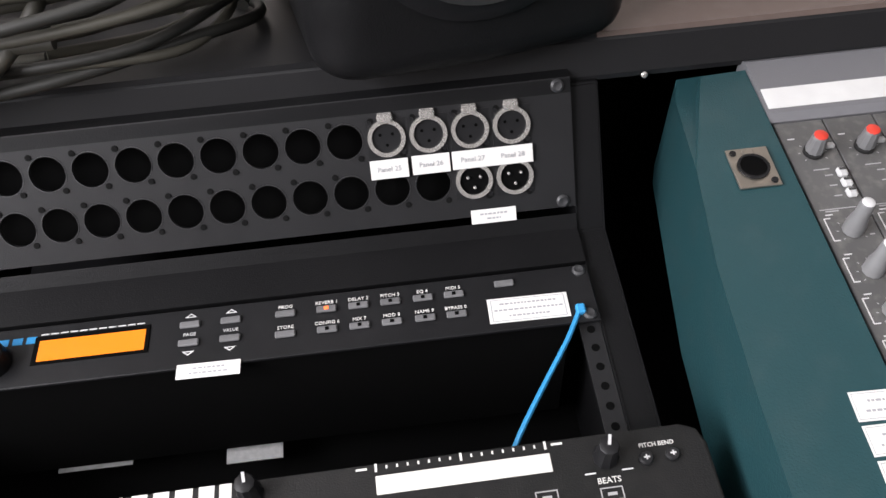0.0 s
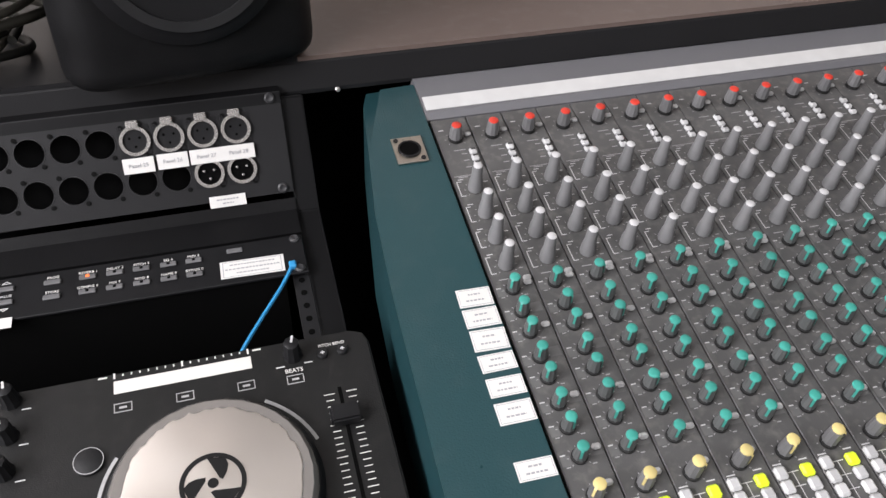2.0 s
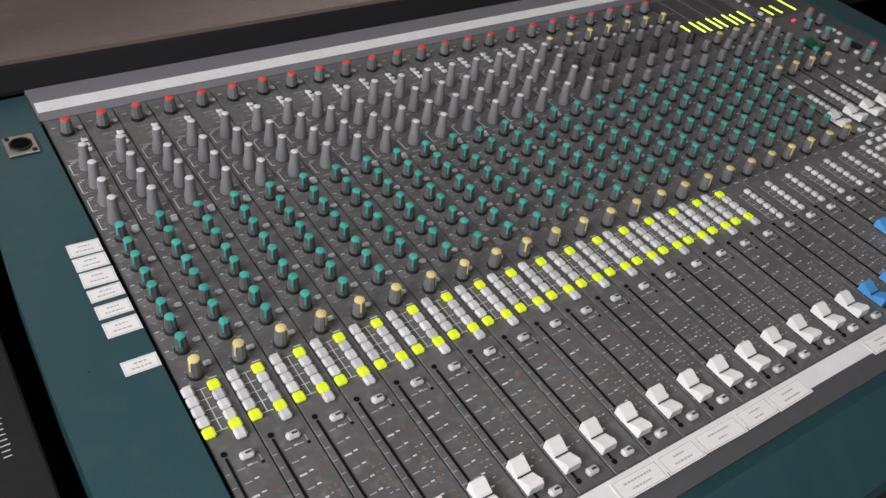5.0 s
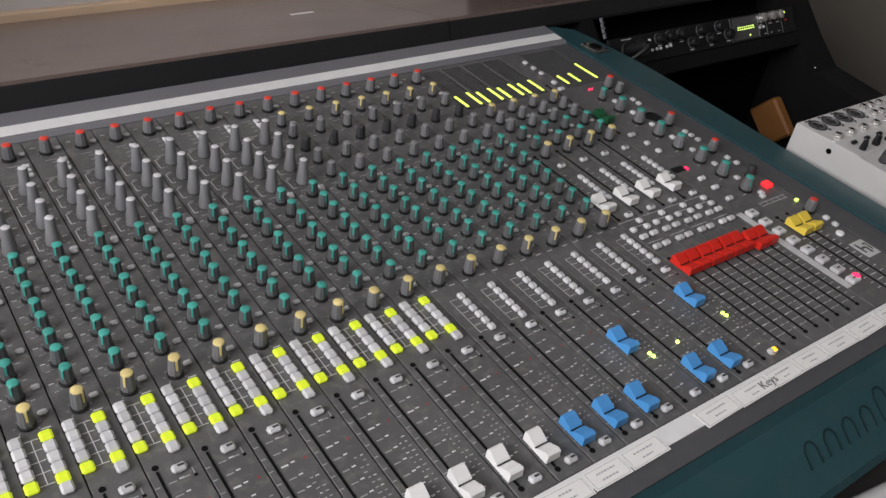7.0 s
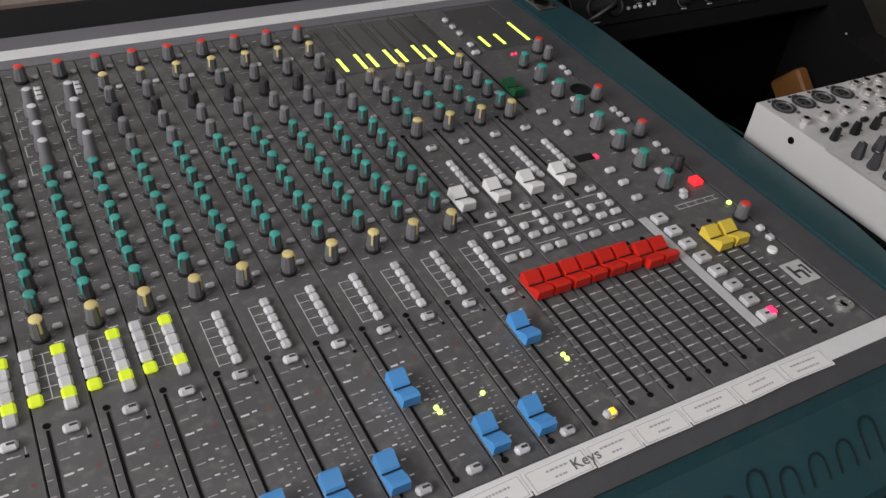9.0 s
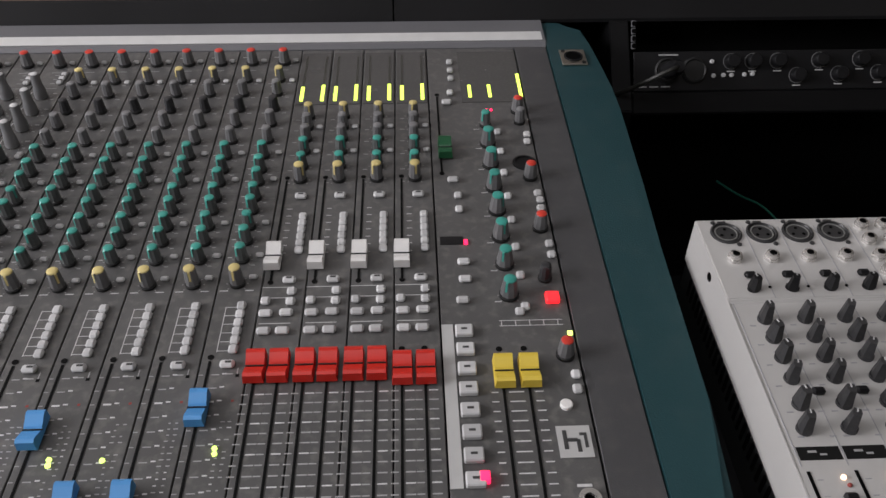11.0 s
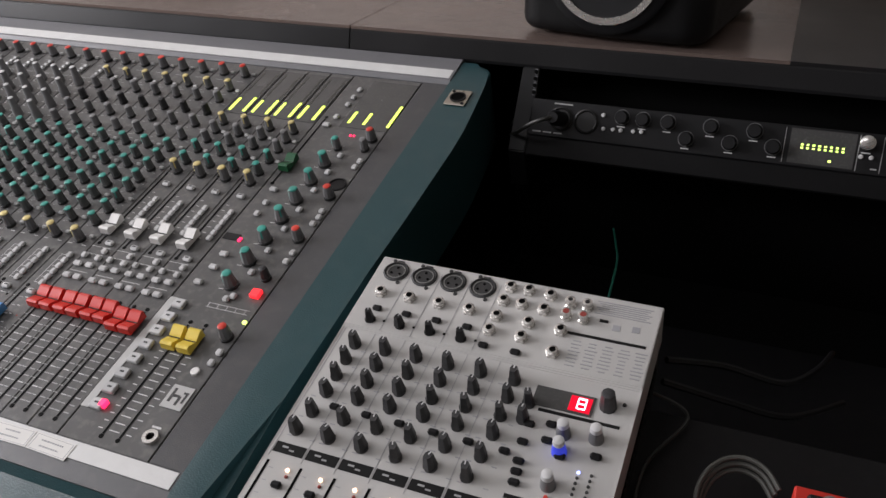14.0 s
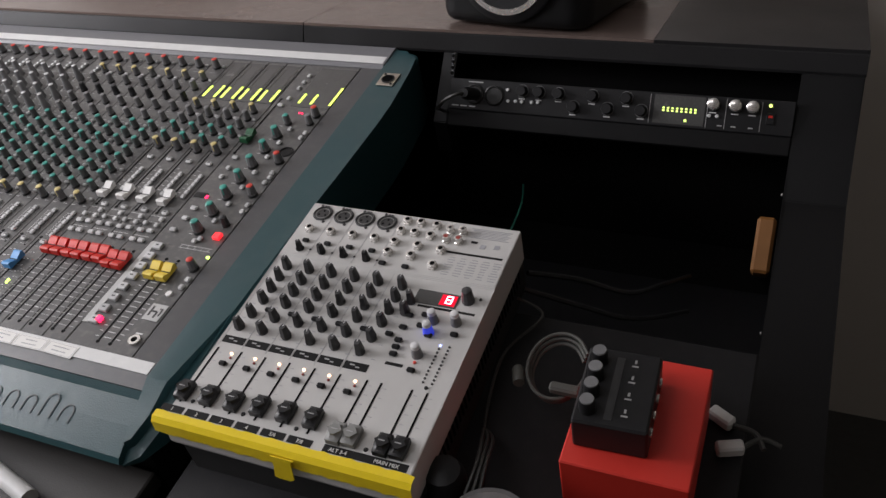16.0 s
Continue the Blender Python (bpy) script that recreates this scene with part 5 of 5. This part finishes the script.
for k, pts in enumerate((((1.345, -0.31, -0.02), (1.39, -0.27, -0.06), (1.44, -0.25, -0.09), (1.47, -0.20, -0.12), (1.49, -0.12, -0.18)),
                         ((1.345, -0.325, -0.03), (1.40, -0.30, -0.07), (1.45, -0.27, -0.11), (1.50, -0.20, -0.16)),
                         ((1.34, -0.335, -0.035), (1.37, -0.345, -0.045), (1.345, -0.40, -0.050), (1.352, -0.48, -0.051), (1.375, -0.56, -0.052)))):
    part("cable", tube(bm_new(), pts, 0.0016 if k == 2 else 0.003, 6), "cable" if k == 2 else "black", lc, "", True)

# ---- small mixer ----
MX = CON @ pose(1.0895, -0.298, 0.0285, 0, 0, 0)
mx = thing("compact_mixer", "pale grey eight-channel compact mixer with yellow tape along its front", "audio mixer", MX)
W, D = 0.249, 0.312
bm = bm_new()
profile(bm, [(0.0, 0.0), (-0.0845, 0.0), (-0.0865, -0.0020), (-D + 0.004, -0.0020), (-D, -0.006), (-D - 0.002, -0.030), (-D + 0.002, -0.040), (0.0, -0.040)], 0.0, W, 0.0008)
part("shell", bm, "mixer", mx)
bm = bm_new()
box(bm, 0.0015, W - 0.0015, -D + 0.006, -0.001, -0.085, -0.0395)
part("base", bm, "grille", mx)
vm = mesh_of("vent_slot", box(bm_new(), -0.0006, 0.0006, -0.0015, 0.0015, -0.008, 0.008), "void")
for k in range(30):
    put("vent_slot", vm, mx, (0.0012, -0.02 - 0.008 * k, -0.052))
    put("vent_slot", vm, mx, (W - 0.0012, -0.02 - 0.008 * k, -0.052))
# side screws, simplified to flat black discs
for yy in (-0.050, -0.235):
    part("side_screw", lathe(bm_new(), [(0.0034, 0), (0.0034, 0.0006)], 14), "void", mx, "", False, (-0.0001, yy, -0.012), (0, -90, 0))


def ml(x, y):
    return x - 1.0895, y + 0.298


sx_ = bm_new()
lathe(sx_, [(0.0116, 0.0), (0.0116, 0.0012), (0.0104, 0.0018), (0.0097, 0.0004)], 28)
box(sx_, -0.0030, 0.0030, 0.0098, 0.0130, 0, 0.0012)
XR = mesh_of("xlr_socket", sx_, "socket", True)
XRR = mesh_of("socket_groove", ring(bm_new(), 0.0076, 0.0084, 0.0004, 0.0010, 28), "greyfad")
XSC = mesh_of("socket_screw", lathe(bm_new(), [(0.0019, 0), (0.0016, 0.0010)], 10), "socket")
PIN = mesh_of("pin_hole", lathe(bm_new(), [(0.0012, 0), (0.0012, 0.0004)], 8), "void")
nut = bm_new()
lathe(nut, [(0.0058, 0.0), (0.0058, 0.0022), (0.0050, 0.0028)], 6)
lathe(nut, [(0.0046, 0.0026), (0.0046, 0.0052), (0.0040, 0.0056)], 16)
NUT = mesh_of("jack_nut", nut, "chrome", True)
NH = mesh_of("jack_hole", lathe(bm_new(), [(0.0026, 0.0056), (0.0026, 0.0059)], 12), "void")
rca = lathe(bm_new(), [(0.0050, 0.0), (0.0050, 0.002), (0.0041, 0.003), (0.0041, 0.0075), (0.0034, 0.0078)], 16)
RCA = mesh_of("phono_socket", rca, "chrome", True)
MK = bm_new()
prism(MK, [(0.0050 * math.cos(2 * math.pi * k / 14), 0.0050 * math.sin(2 * math.pi * k / 14)) for k in range(14)], 0.0002, 0.0022)
pts = [(-0.0030, -0.0048), (0.0030, -0.0048), (0.0042, 0.0), (0.0030, 0.0048), (-0.0030, 0.0048), (-0.0042, 0.0)]
bv = [[MK.verts.new((a * s, b * s, z)) for a, b in pts] for s, z in ((1.0, 0.0020), (0.66, 0.0155))]
for i in range(6):
    MK.faces.new((bv[0][i], bv[0][(i + 1) % 6], bv[1][(i + 1) % 6], bv[1][i]))
MK.faces.new(bv[1])
MKN = mesh_of("knob", MK, "rubber")
MKL = mesh_of("knob_line", box(bm_new(), -0.0004, 0.0004, 0.0004, 0.0031, 0.0154, 0.0158), "print")
MKG = bpy.data.meshes.new("gain_knob")
MKG.from_pydata([(v.co.x * 0.95, v.co.y * 0.8, v.co.z * 0.78) for v in MKN.vertices], [], [tuple(p.vertices) for p in MKN.polygons])
MKG.materials.append(M["black"])
MKH = mesh_of("knob_line", box(bm_new(), -0.0004, 0.0004, 0.0004, 0.0028, 0.0120, 0.0124), "printdim")
MB = button_mesh("push_button", 0.0082, 0.0054, 0.0042, "black")
mp, mk_, mw = bm_new(), bm_new(), bm_new()


def mbar(bm, x, y, w, d, z=0.0002):
    x, y = ml(x, y)
    zz = z if y > -0.085 else z - 0.0020
    box(bm, x - w / 2, x + w / 2, y - d / 2, y + d / 2, zz - 0.0002, zz + 0.0001)


cols = [1.1095 + 0.0272 * k for k in range(6)]
for k in range(4):
    x, y = ml(1.1085 + 0.0270 * k, -0.3145)
    s = put("xlr_socket", XR, mx, (x, y, 0))
    put("socket_groove", XRR, s)
    put("socket_screw", XSC, mx, (x - 0.0065, y + 0.0125, 0))
    put("socket_screw", XSC, mx, (x + 0.0065, y - 0.0125, 0))
    for a in (90, 210, 330):
        put("pin_hole", PIN, s, (0.0045 * math.cos(radians(a)), 0.0045 * math.sin(radians(a)), 0.0005))
    x, y = ml(1.1065 + 0.0270 * k, -0.3425)
    put("jack_hole", NH, put("jack_nut", NUT, mx, (x, y, 0)))
    x, y = ml(1.1115 + 0.0270 * k, -0.3610)
    put("push_button", MB, mx, (x, y, 0))
    x, y = ml(1.1105 + 0.0270 * k, -0.3735)
    put("knob_line", MKH, put("gain_knob", MKG, mx, (x, y, 0), (0, 0, rnd.uniform(-60, 60))))
    x, y = ml(1.1225 + 0.0270 * k, -0.3720)
    put("low_cut_button", PIN, mx, (x, y, 0), label="")
    mbar(mp, 1.1105 + 0.0270 * k + 0.0125, -0.345, 0.0005, 0.075)
for x, y in ((1.213, -0.309), (1.229, -0.309), (1.248, -0.310), (1.212, -0.3255), (1.228, -0.3255), (1.247, -0.327), (1.212, -0.3435), (1.239, -0.344), (1.266, -0.345), (1.211, -0.3595), (1.238, -0.360), (1.266, -0.3685)):
    a, b = ml(x, y)
    put("jack_hole", NH, put("jack_nut", NUT, mx, (a, b, 0)))
for x, y, red in ((1.266, -0.3150, 0), (1.280, -0.3145, 0), (1.266, -0.3285, 1), (1.280, -0.3285, 1)):
    a, b = ml(x, y)
    p = put("phono_socket", RCA, mx, (a, b, 0))
    part("phono_insert", lathe(bm_new(), [(0.0030 if red else 0.0022, 0.0070), (0.0027 if red else 0.0020, 0.0079)], 12), "dimred" if red else "skirt", p)
for x, y in ((1.2115, -0.376), (1.238, -0.376)):
    a, b = ml(x, y)
    put("push_button", MB, mx, (a, b, 0))
for k in range(7):
    mbar(mp, 1.309, -0.3045 - 0.0022 * k, 0.045 - 0.004 * (k % 3), 0.0008)
mbar(mk_, 1.302, -0.3440, 0.062, 0.0028)
for c in range(5):
    for k in range(8):
        mbar(mp, 1.281 + 0.0125 * c, -0.351 - 0.0036 * k, rnd.uniform(0.005, 0.010), 0.0009)
mbar(mk_, 1.296, -0.325, 0.007, 0.003)
mbar(mp, 1.307, -0.330, 0.006, 0.006)
mbar(mp, 1.322, -0.328, 0.006, 0.006)
rowsK = (-0.4010, -0.4180, -0.4350, -0.4520, -0.4720, -0.4900)
for c, x in enumerate(cols):
    for rI, y in enumerate(rowsK):
        a, b = ml(x - 0.004 * (rI >= 4) - 0.002 * (rI == 5), y)
        if rI in (4,):
            a += 0.002
        put("knob_line", MKL, put("knob", MKN, mx, (a, b, -0.002), (0, 0, rnd.uniform(-25, 25))))
        mbar(mp, x + 0.0095, y - 0.005, 0.0040, 0.0008)
        mbar(mp, x - 0.0095, y - 0.005, 0.0040, 0.0008)
    a, b = ml(x + 0.0085, -0.4630)
    put("push_button", MB, mx, (a + 0.004, b, -0.002))
    mbar(mk_, x - 0.003, -0.5065, 0.0250, 0.0090)
    mbar(mw, x - 0.007, -0.5055, 0.0050, 0.0014)
    mbar(mw, x - 0.001, -0.5075, 0.0040, 0.0012)
    a, b = ml(x + 0.0030, -0.5365)
    put("mute_button", MB, mx, (a, b, -0.002))
    part("led", lathe(bm_new(), [(0.0015, 0.0), (0.0015, 0.0012), (0.0009, 0.002)], 10, a + 0.0015, b + 0.0135, z=-0.002), "warmled", mx)
    part("led", lathe(bm_new(), [(0.0013, 0.0), (0.0013, 0.0010), (0.0008, 0.0016)], 10, a + 0.0030, b + 0.0085, z=-0.002), "dimred", mx, "unlit red led")
    mbar(mp, x - 0.0165, -0.45, 0.0004, 0.13)
for x, y in ((1.268, -0.436), (1.268, -0.452), (1.270, -0.4680), (1.271, -0.4765), (1.272, -0.4850), (1.2835, -0.432), (1.2840, -0.4460), (1.2960, -0.4560), (1.2960, -0.4990), (1.3200, -0.4495)):
    a, b = ml(x, y)
    put("push_button", MB, mx, (a, b, -0.002))
for x, y in ((1.262, -0.4180), (1.262, -0.4330)):
    a, b = ml(x, y)
    put("knob_line", MKL, put("knob", MKN, mx, (a, b, -0.002), (0, 0, rnd.uniform(-25, 25))))
wk = bm_new()
lathe(wk, [(0.0056, 0.0), (0.0054, 0.003), (0.0040, 0.0125)], 16)
WK = mesh_of("level_knob", wk, "knob", True)
WC = mesh_of("cap", lathe(bm_new(), [(0.0044, 0.0110), (0.0040, 0.0150), (0.0030, 0.0156)], 16), "whitecap", True)
WB = mesh_of("level_knob", lathe(bm_new(), [(0.0056, 0.0), (0.0054, 0.003), (0.0040, 0.0125)], 16), "blue", True)
for x, y, me in ((1.2935, -0.4370, WK), (1.3165, -0.4345, WK), (1.2945, -0.4520, WB), (1.2945, -0.4800, WK)):
    a, b = ml(x, y)
    put("cap", WC, put("level_knob", me, mx, (a, b, -0.002)))
a, b = ml(1.318, -0.4045)
part("effect_knob", lathe(bm_new(), [(0.0066, 0.0), (0.0064, 0.003), (0.0050, 0.016), (0.0042, 0.0165)], 20, a, b, 0.06, -0.002), "rubber", mx, "", True)
a, b = ml(1.329, -0.4000)
part("small_led", lathe(bm_new(), [(0.0017, 0.0), (0.0012, 0.0015)], 10, a, b, z=-0.002), "skirt", mx)
a, b = ml(1.287, -0.4085)
part("display_window", box(bm_new(), a - 0.0235, a + 0.0215, b - 0.0090, b + 0.0090, -0.002, -0.0012), "meterglass", mx)
part("digit_window", box(bm_new(), a + 0.0035, a + 0.0195, b - 0.0070, b + 0.0065, -0.0012, -0.0007), "redwin", mx, "glowing red digit window")
bm = bm_new()
for x0, x1, y0, y1 in ((-0.0030, 0.0030, 0.0038, 0.0052), (-0.0028, 0.0028, -0.0005, 0.0005), (-0.0028, 0.0028, -0.0050, -0.0040), (-0.0034, -0.0024, 0.0003, 0.0047), (0.0024, 0.0034, 0.0003, 0.0047), (-0.0034, -0.0024, -0.0047, -0.0003), (0.0024, 0.0034, -0.0047, -0.0003)):
    box(bm, a + 0.0125 + x0, a + 0.0125 + x1, b + y0, b + y1, -0.0007, -0.0003)
part("digit", bm, "digit", mx, "glowing red figure eight")
mbar(mk_, 1.300, -0.4205, 0.060, 0.0028)
for c, x in enumerate((1.3115, 1.3205)):
    for k in range(11):
        a, b = ml(x, -0.4640 - 0.0044 * k)
        part("level_led", lathe(bm_new(), [(0.0013, 0.0), (0.0009, 0.0012)], 8, a, b, z=-0.002), "blueled" if (k == 0 and c == 0) else "dark", mx)
a, b = ml(1.2955, -0.4890)
part("small_led", lathe(bm_new(), [(0.0018, 0.0), (0.0012, 0.0018)], 10, a, b, z=-0.002), "redcap", mx)
a, b = ml(1.317, -0.5135)
part("small_led", lathe(bm_new(), [(0.0020, 0.0), (0.0014, 0.0018)], 10, a, b, z=-0.002), "skirt", mx)
mbar(mk_, 1.277, -0.4955, 0.018, 0.0035)
fm = bm_new()
prism(fm, [(-0.0062, -0.010), (0.0062, -0.010), (0.0070, 0), (0.0062, 0.010), (-0.0062, 0.010), (-0.0070, 0)], 0.001, 0.0115, 0.0045)
MF = mesh_of("fader_cap", fm, "fadblack", True)
MFG = MF.copy()
MFG.materials[0] = M["greyfad"]
MFL = mesh_of("fader_line", box(bm_new(), -0.0030, 0.0030, -0.0004, 0.0004, 0.0113, 0.0118), "printdim")
MSL = mesh_of("fader_slot", box(bm_new(), -0.0010, 0.0010, -0.034, 0.034, 0.0, 0.0004), "void")
for x, yy, me in [(1.0955 + 0.0274 * k, -0.5755 + 0.0012 * (k > 2) + 0.001 * k * 0.4, MF) for k in range(6)] + [(1.2605, -0.581, MFG), (1.2750, -0.580, MFG), (1.3055, -0.581, MF), (1.3205, -0.580, MF)]:
    a, b = ml(x, -0.5525)
    put("fader_slot", MSL, mx, (a, b, -0.0020))
    a, b = ml(x, yy)
    put("fader_line", MFL, put("fader_cap", me, mx, (a, b, -0.002)))
    for q in range(6):
        mbar(mp, x + 0.005, -0.524 - 0.0105 * q, 0.0035, 0.0005)
for k, s in enumerate(("1", "2", "3", "4", "5/6", "7/8")):
    mbar(mk_, 1.0930 + 0.0274 * k, -0.5950, 0.0245, 0.0075)
    a, b = ml(1.0930 + 0.0274 * k, -0.5955)
    words(s, 0.0052, "label", mx, (a, b, -0.0014))
mbar(mk_, 1.2935, -0.5950, 0.080, 0.0075)
for s, x in (("ALT 3-4", 1.268), ("MAIN MIX", 1.314)):
    a, b = ml(x, -0.5955)
    words(s, 0.0052, "label", mx, (a, b, -0.0014))
for x, y in ((1.108, -0.583), (1.164, -0.583), (1.2205, -0.584), (1.2910, -0.587)):
    a, b = ml(x, y)
    part("screw", lathe(bm_new(), [(0.0023, 0), (0.0018, 0.001)], 10, a, b, z=-0.002), "skirt", mx)
tagged(part("panel_print", mp, "ink", mx), kind="stuff")
tagged(part("panel_print", mk_, "inkblack", mx), kind="stuff")
bmesh.ops.translate(mw, verts=mw.verts, vec=(0, 0, 0.0003))
tagged(part("panel_print", mw, "printdim", mx), kind="stuff")
mt = thing("yellow_tape", "yellow cloth tape stuck along the small mixer's front edge", "tape", MX)
bm = bm_new()
n = 40
rowsT = []
for i in range(n + 1):
    x = -0.011 + (W + 0.015) * i / n
    wv = 0.0012 * math.sin(i * 1.7) + 0.0008 * math.sin(i * 3.1)
    rowsT.append([bm.verts.new(p) for p in ((x, -D + 0.0105 + wv * 0.4, -0.0012), (x, -D + 0.003, -0.0010), (x, -D - 0.0012, -0.0052), (x, -D - 0.0024 - abs(wv) * 0.2, -0.0185 + wv * 0.8))])
for p, q in zip(rowsT, rowsT[1:]):
    for k in range(3):
        bm.faces.new((p[k], p[k + 1], q[k + 1], q[k]))
ex = bmesh.ops.extrude_face_region(bm, geom=list(bm.faces))
bmesh.ops.translate(bm, verts=[v for v in ex["geom"] if isinstance(v, bmesh.types.BMVert)], vec=(0, -0.0004, 0.0005))
part("strip", bm, "ytape", mt, "", True)
bm = bm_new()
prism(bm, [(0.118, -0.0285), (0.122, -0.030), (0.134, -0.030), (0.138, -0.027), (0.140, -0.004), (0.1435, 0.0), (0.120, 0.0), (0.1205, -0.014)], 0.0, 0.0008)
part("torn_piece", bm, "ytape", mt, "", True, (0, -D - 0.0035, -0.004), (84, 0, 0))

# ---- things beside the small mixer ----
bx = solid("red_box", box(bm_new(), 1.448, 1.552, -0.550, -0.426, -0.056, 0.019, 0.0012), "redbox", "plain red cardboard box standing on the lower deck", "box")
HA = CON @ pose(1.484, -0.492, 0.0195, 0, 0, 2)
HA = HA @ Matrix.Diagonal((0.92, 0.92, 0.92, 1))
ha = thing("headphone_amplifier", "small black four-knob headphone amplifier lying on the red box", "headphone amplifier", HA)
bm = bm_new()
box(bm, -0.033, 0.033, -0.043, 0.043, 0.0, 0.038, 0.002)
part("case", bm, "black", ha)
for k in range(4):
    y = -0.028 + 0.0185 * k
    part("knob", lathe(bm_new(), [(0.0078, 0.0), (0.0072, 0.012), (0.0066, 0.014)], 20, -0.021, y, 0.04, 0.038), "black", ha, "", True)
    part("knob_cap", lathe(bm_new(), [(0.0064, 0.0), (0.0060, 0.0012)], 20, -0.021, y, z=0.052), "knob", ha, "grey knob cap", True)
    part("jack_ring", ring(bm_new(), 0.0025, 0.0042, 0.0, 0.002, 14), "chrome", ha, "", False, (0.033, y, 0.020), (0, 90, 0))
pb = bm_new()
box(pb, -0.006, 0.001, -0.036, 0.034, 0.038, 0.0383)
part("panel_band", pb, "darkring", ha)
pb = bm_new()
for k in range(4):
    box(pb, 0.008, 0.014, -0.030 + 0.0185 * k, -0.0285 + 0.0185 * k, 0.038, 0.0383)
    box(pb, 0.010, 0.012, -0.026 + 0.0185 * k, -0.022 + 0.0185 * k, 0.038, 0.0383)
tagged(part("panel_print", pb, "printdim", ha), kind="stuff")
cl = thing("coiled_lead", "pale grey lead in a small coil plugged into the headphone amplifier", "cable")
for k in range(3):
    pts = []
    for q in range(12):
        a = radians(30 + 29 * q)
        pts.append((1.416 + (0.024 + 0.002 * k) * math.cos(a), -0.440 + (0.030 + 0.002 * k) * math.sin(a), -0.010 + 0.005 * k + 0.006 * math.sin(a)))
    part("loop", tube(bm_new(), pts, 0.0018, 7), "wcable", cl, "", True)
part("plug", box(bm_new(), 1.416, 1.444, -0.472, -0.462, -0.002, 0.007, 0.002), "wcable", cl)
part("stand_in_ferrite", lathe(bm_new(), [(0.0055, 0), (0.006, 0.002), (0.006, 0.018), (0.005, 0.020)], 12), "wcable", cl, "", True, (1.378, -0.445, -0.010), (80, 0, 20)).name = "ferrite_sleeve"
for k, (x, y, z) in enumerate(((1.563, -0.425, -0.045), (1.574, -0.455, -0.046))):
    c = thing("lead_plug", "white plastic plug on a black lead lying on the deck", "plug", CON @ pose(x, y, z, 0, 0, -30 + 50 * k))
    part("body", box(bm_new(), -0.012, 0.012, -0.006, 0.006, -0.010, 0.002, 0.002), "pale", c)
    part("lead", tube(bm_new(), [(0.012, 0, -0.004), (0.03, 0.008, -0.006), (0.045, 0.0, -0.008)], 0.0025, 7), "cable", c, "", True)
hp = thing("headphones", "black and grey over-ear headphones lying on the deck", "headphones", CON @ pose(1.384, -0.600, -0.018, 0, 0, 0))
part("ear_cup", lathe(bm_new(), [(0.036, -0.030), (0.041, -0.015), (0.040, 0.004), (0.030, 0.014), (0.010, 0.017)], 32, 0.02, -0.01), "knoblight", hp, "pale grey ear cup", True)
bm = bm_new()
ring(bm, 0.026, 0.038, -0.004, 0.010, 32, 0.02, -0.01)
part("cup_ring", bm, "knob", hp, "", True)
part("ear_cup", lathe(bm_new(), [(0.018, -0.03), (0.020, 0.0), (0.016, 0.012), (0.006, 0.016)], 26, -0.035, 0.030, 0.03), "black", hp, "dark mesh cup", True)
part("headband", tube(bm_new(), [(-0.035, 0.03, 0.0), (-0.055, 0.0, 0.0), (-0.06, -0.05, -0.005), (-0.03, -0.09, -0.01), (0.02, -0.06, -0.01)], 0.004, 8), "black", hp, "", True)
for k in range(3):
    part("lead", tube(bm_new(), [(-0.012 + 0.006 * k, 0.02, 0.0), (-0.010 + 0.004 * k, 0.05, 0.008), (-0.02 + 0.005 * k, 0.085, -0.01), (-0.03, 0.11, -0.035)], 0.0018, 6), "cable", hp, "", True)

# keyboard shelf edge in front of the console
ks = thing("desk_tray", "dark grey desk tray board in front of the console", "tray")
part("board", box(bm_new(), -0.02, 1.034, -0.86, -0.612, -0.102, -0.079, 0.002), "tray", ks)
tr = thing("plastic_tube", "clear pale plastic sleeve lying on the desk tray", "plastic sleeve")
part("sleeve", tube(bm_new(), [(0.72, -0.640, -0.0685), (0.83, -0.656, -0.0685), (0.93, -0.680, -0.0685)], 0.0100, 12), "pale", tr, "", True)
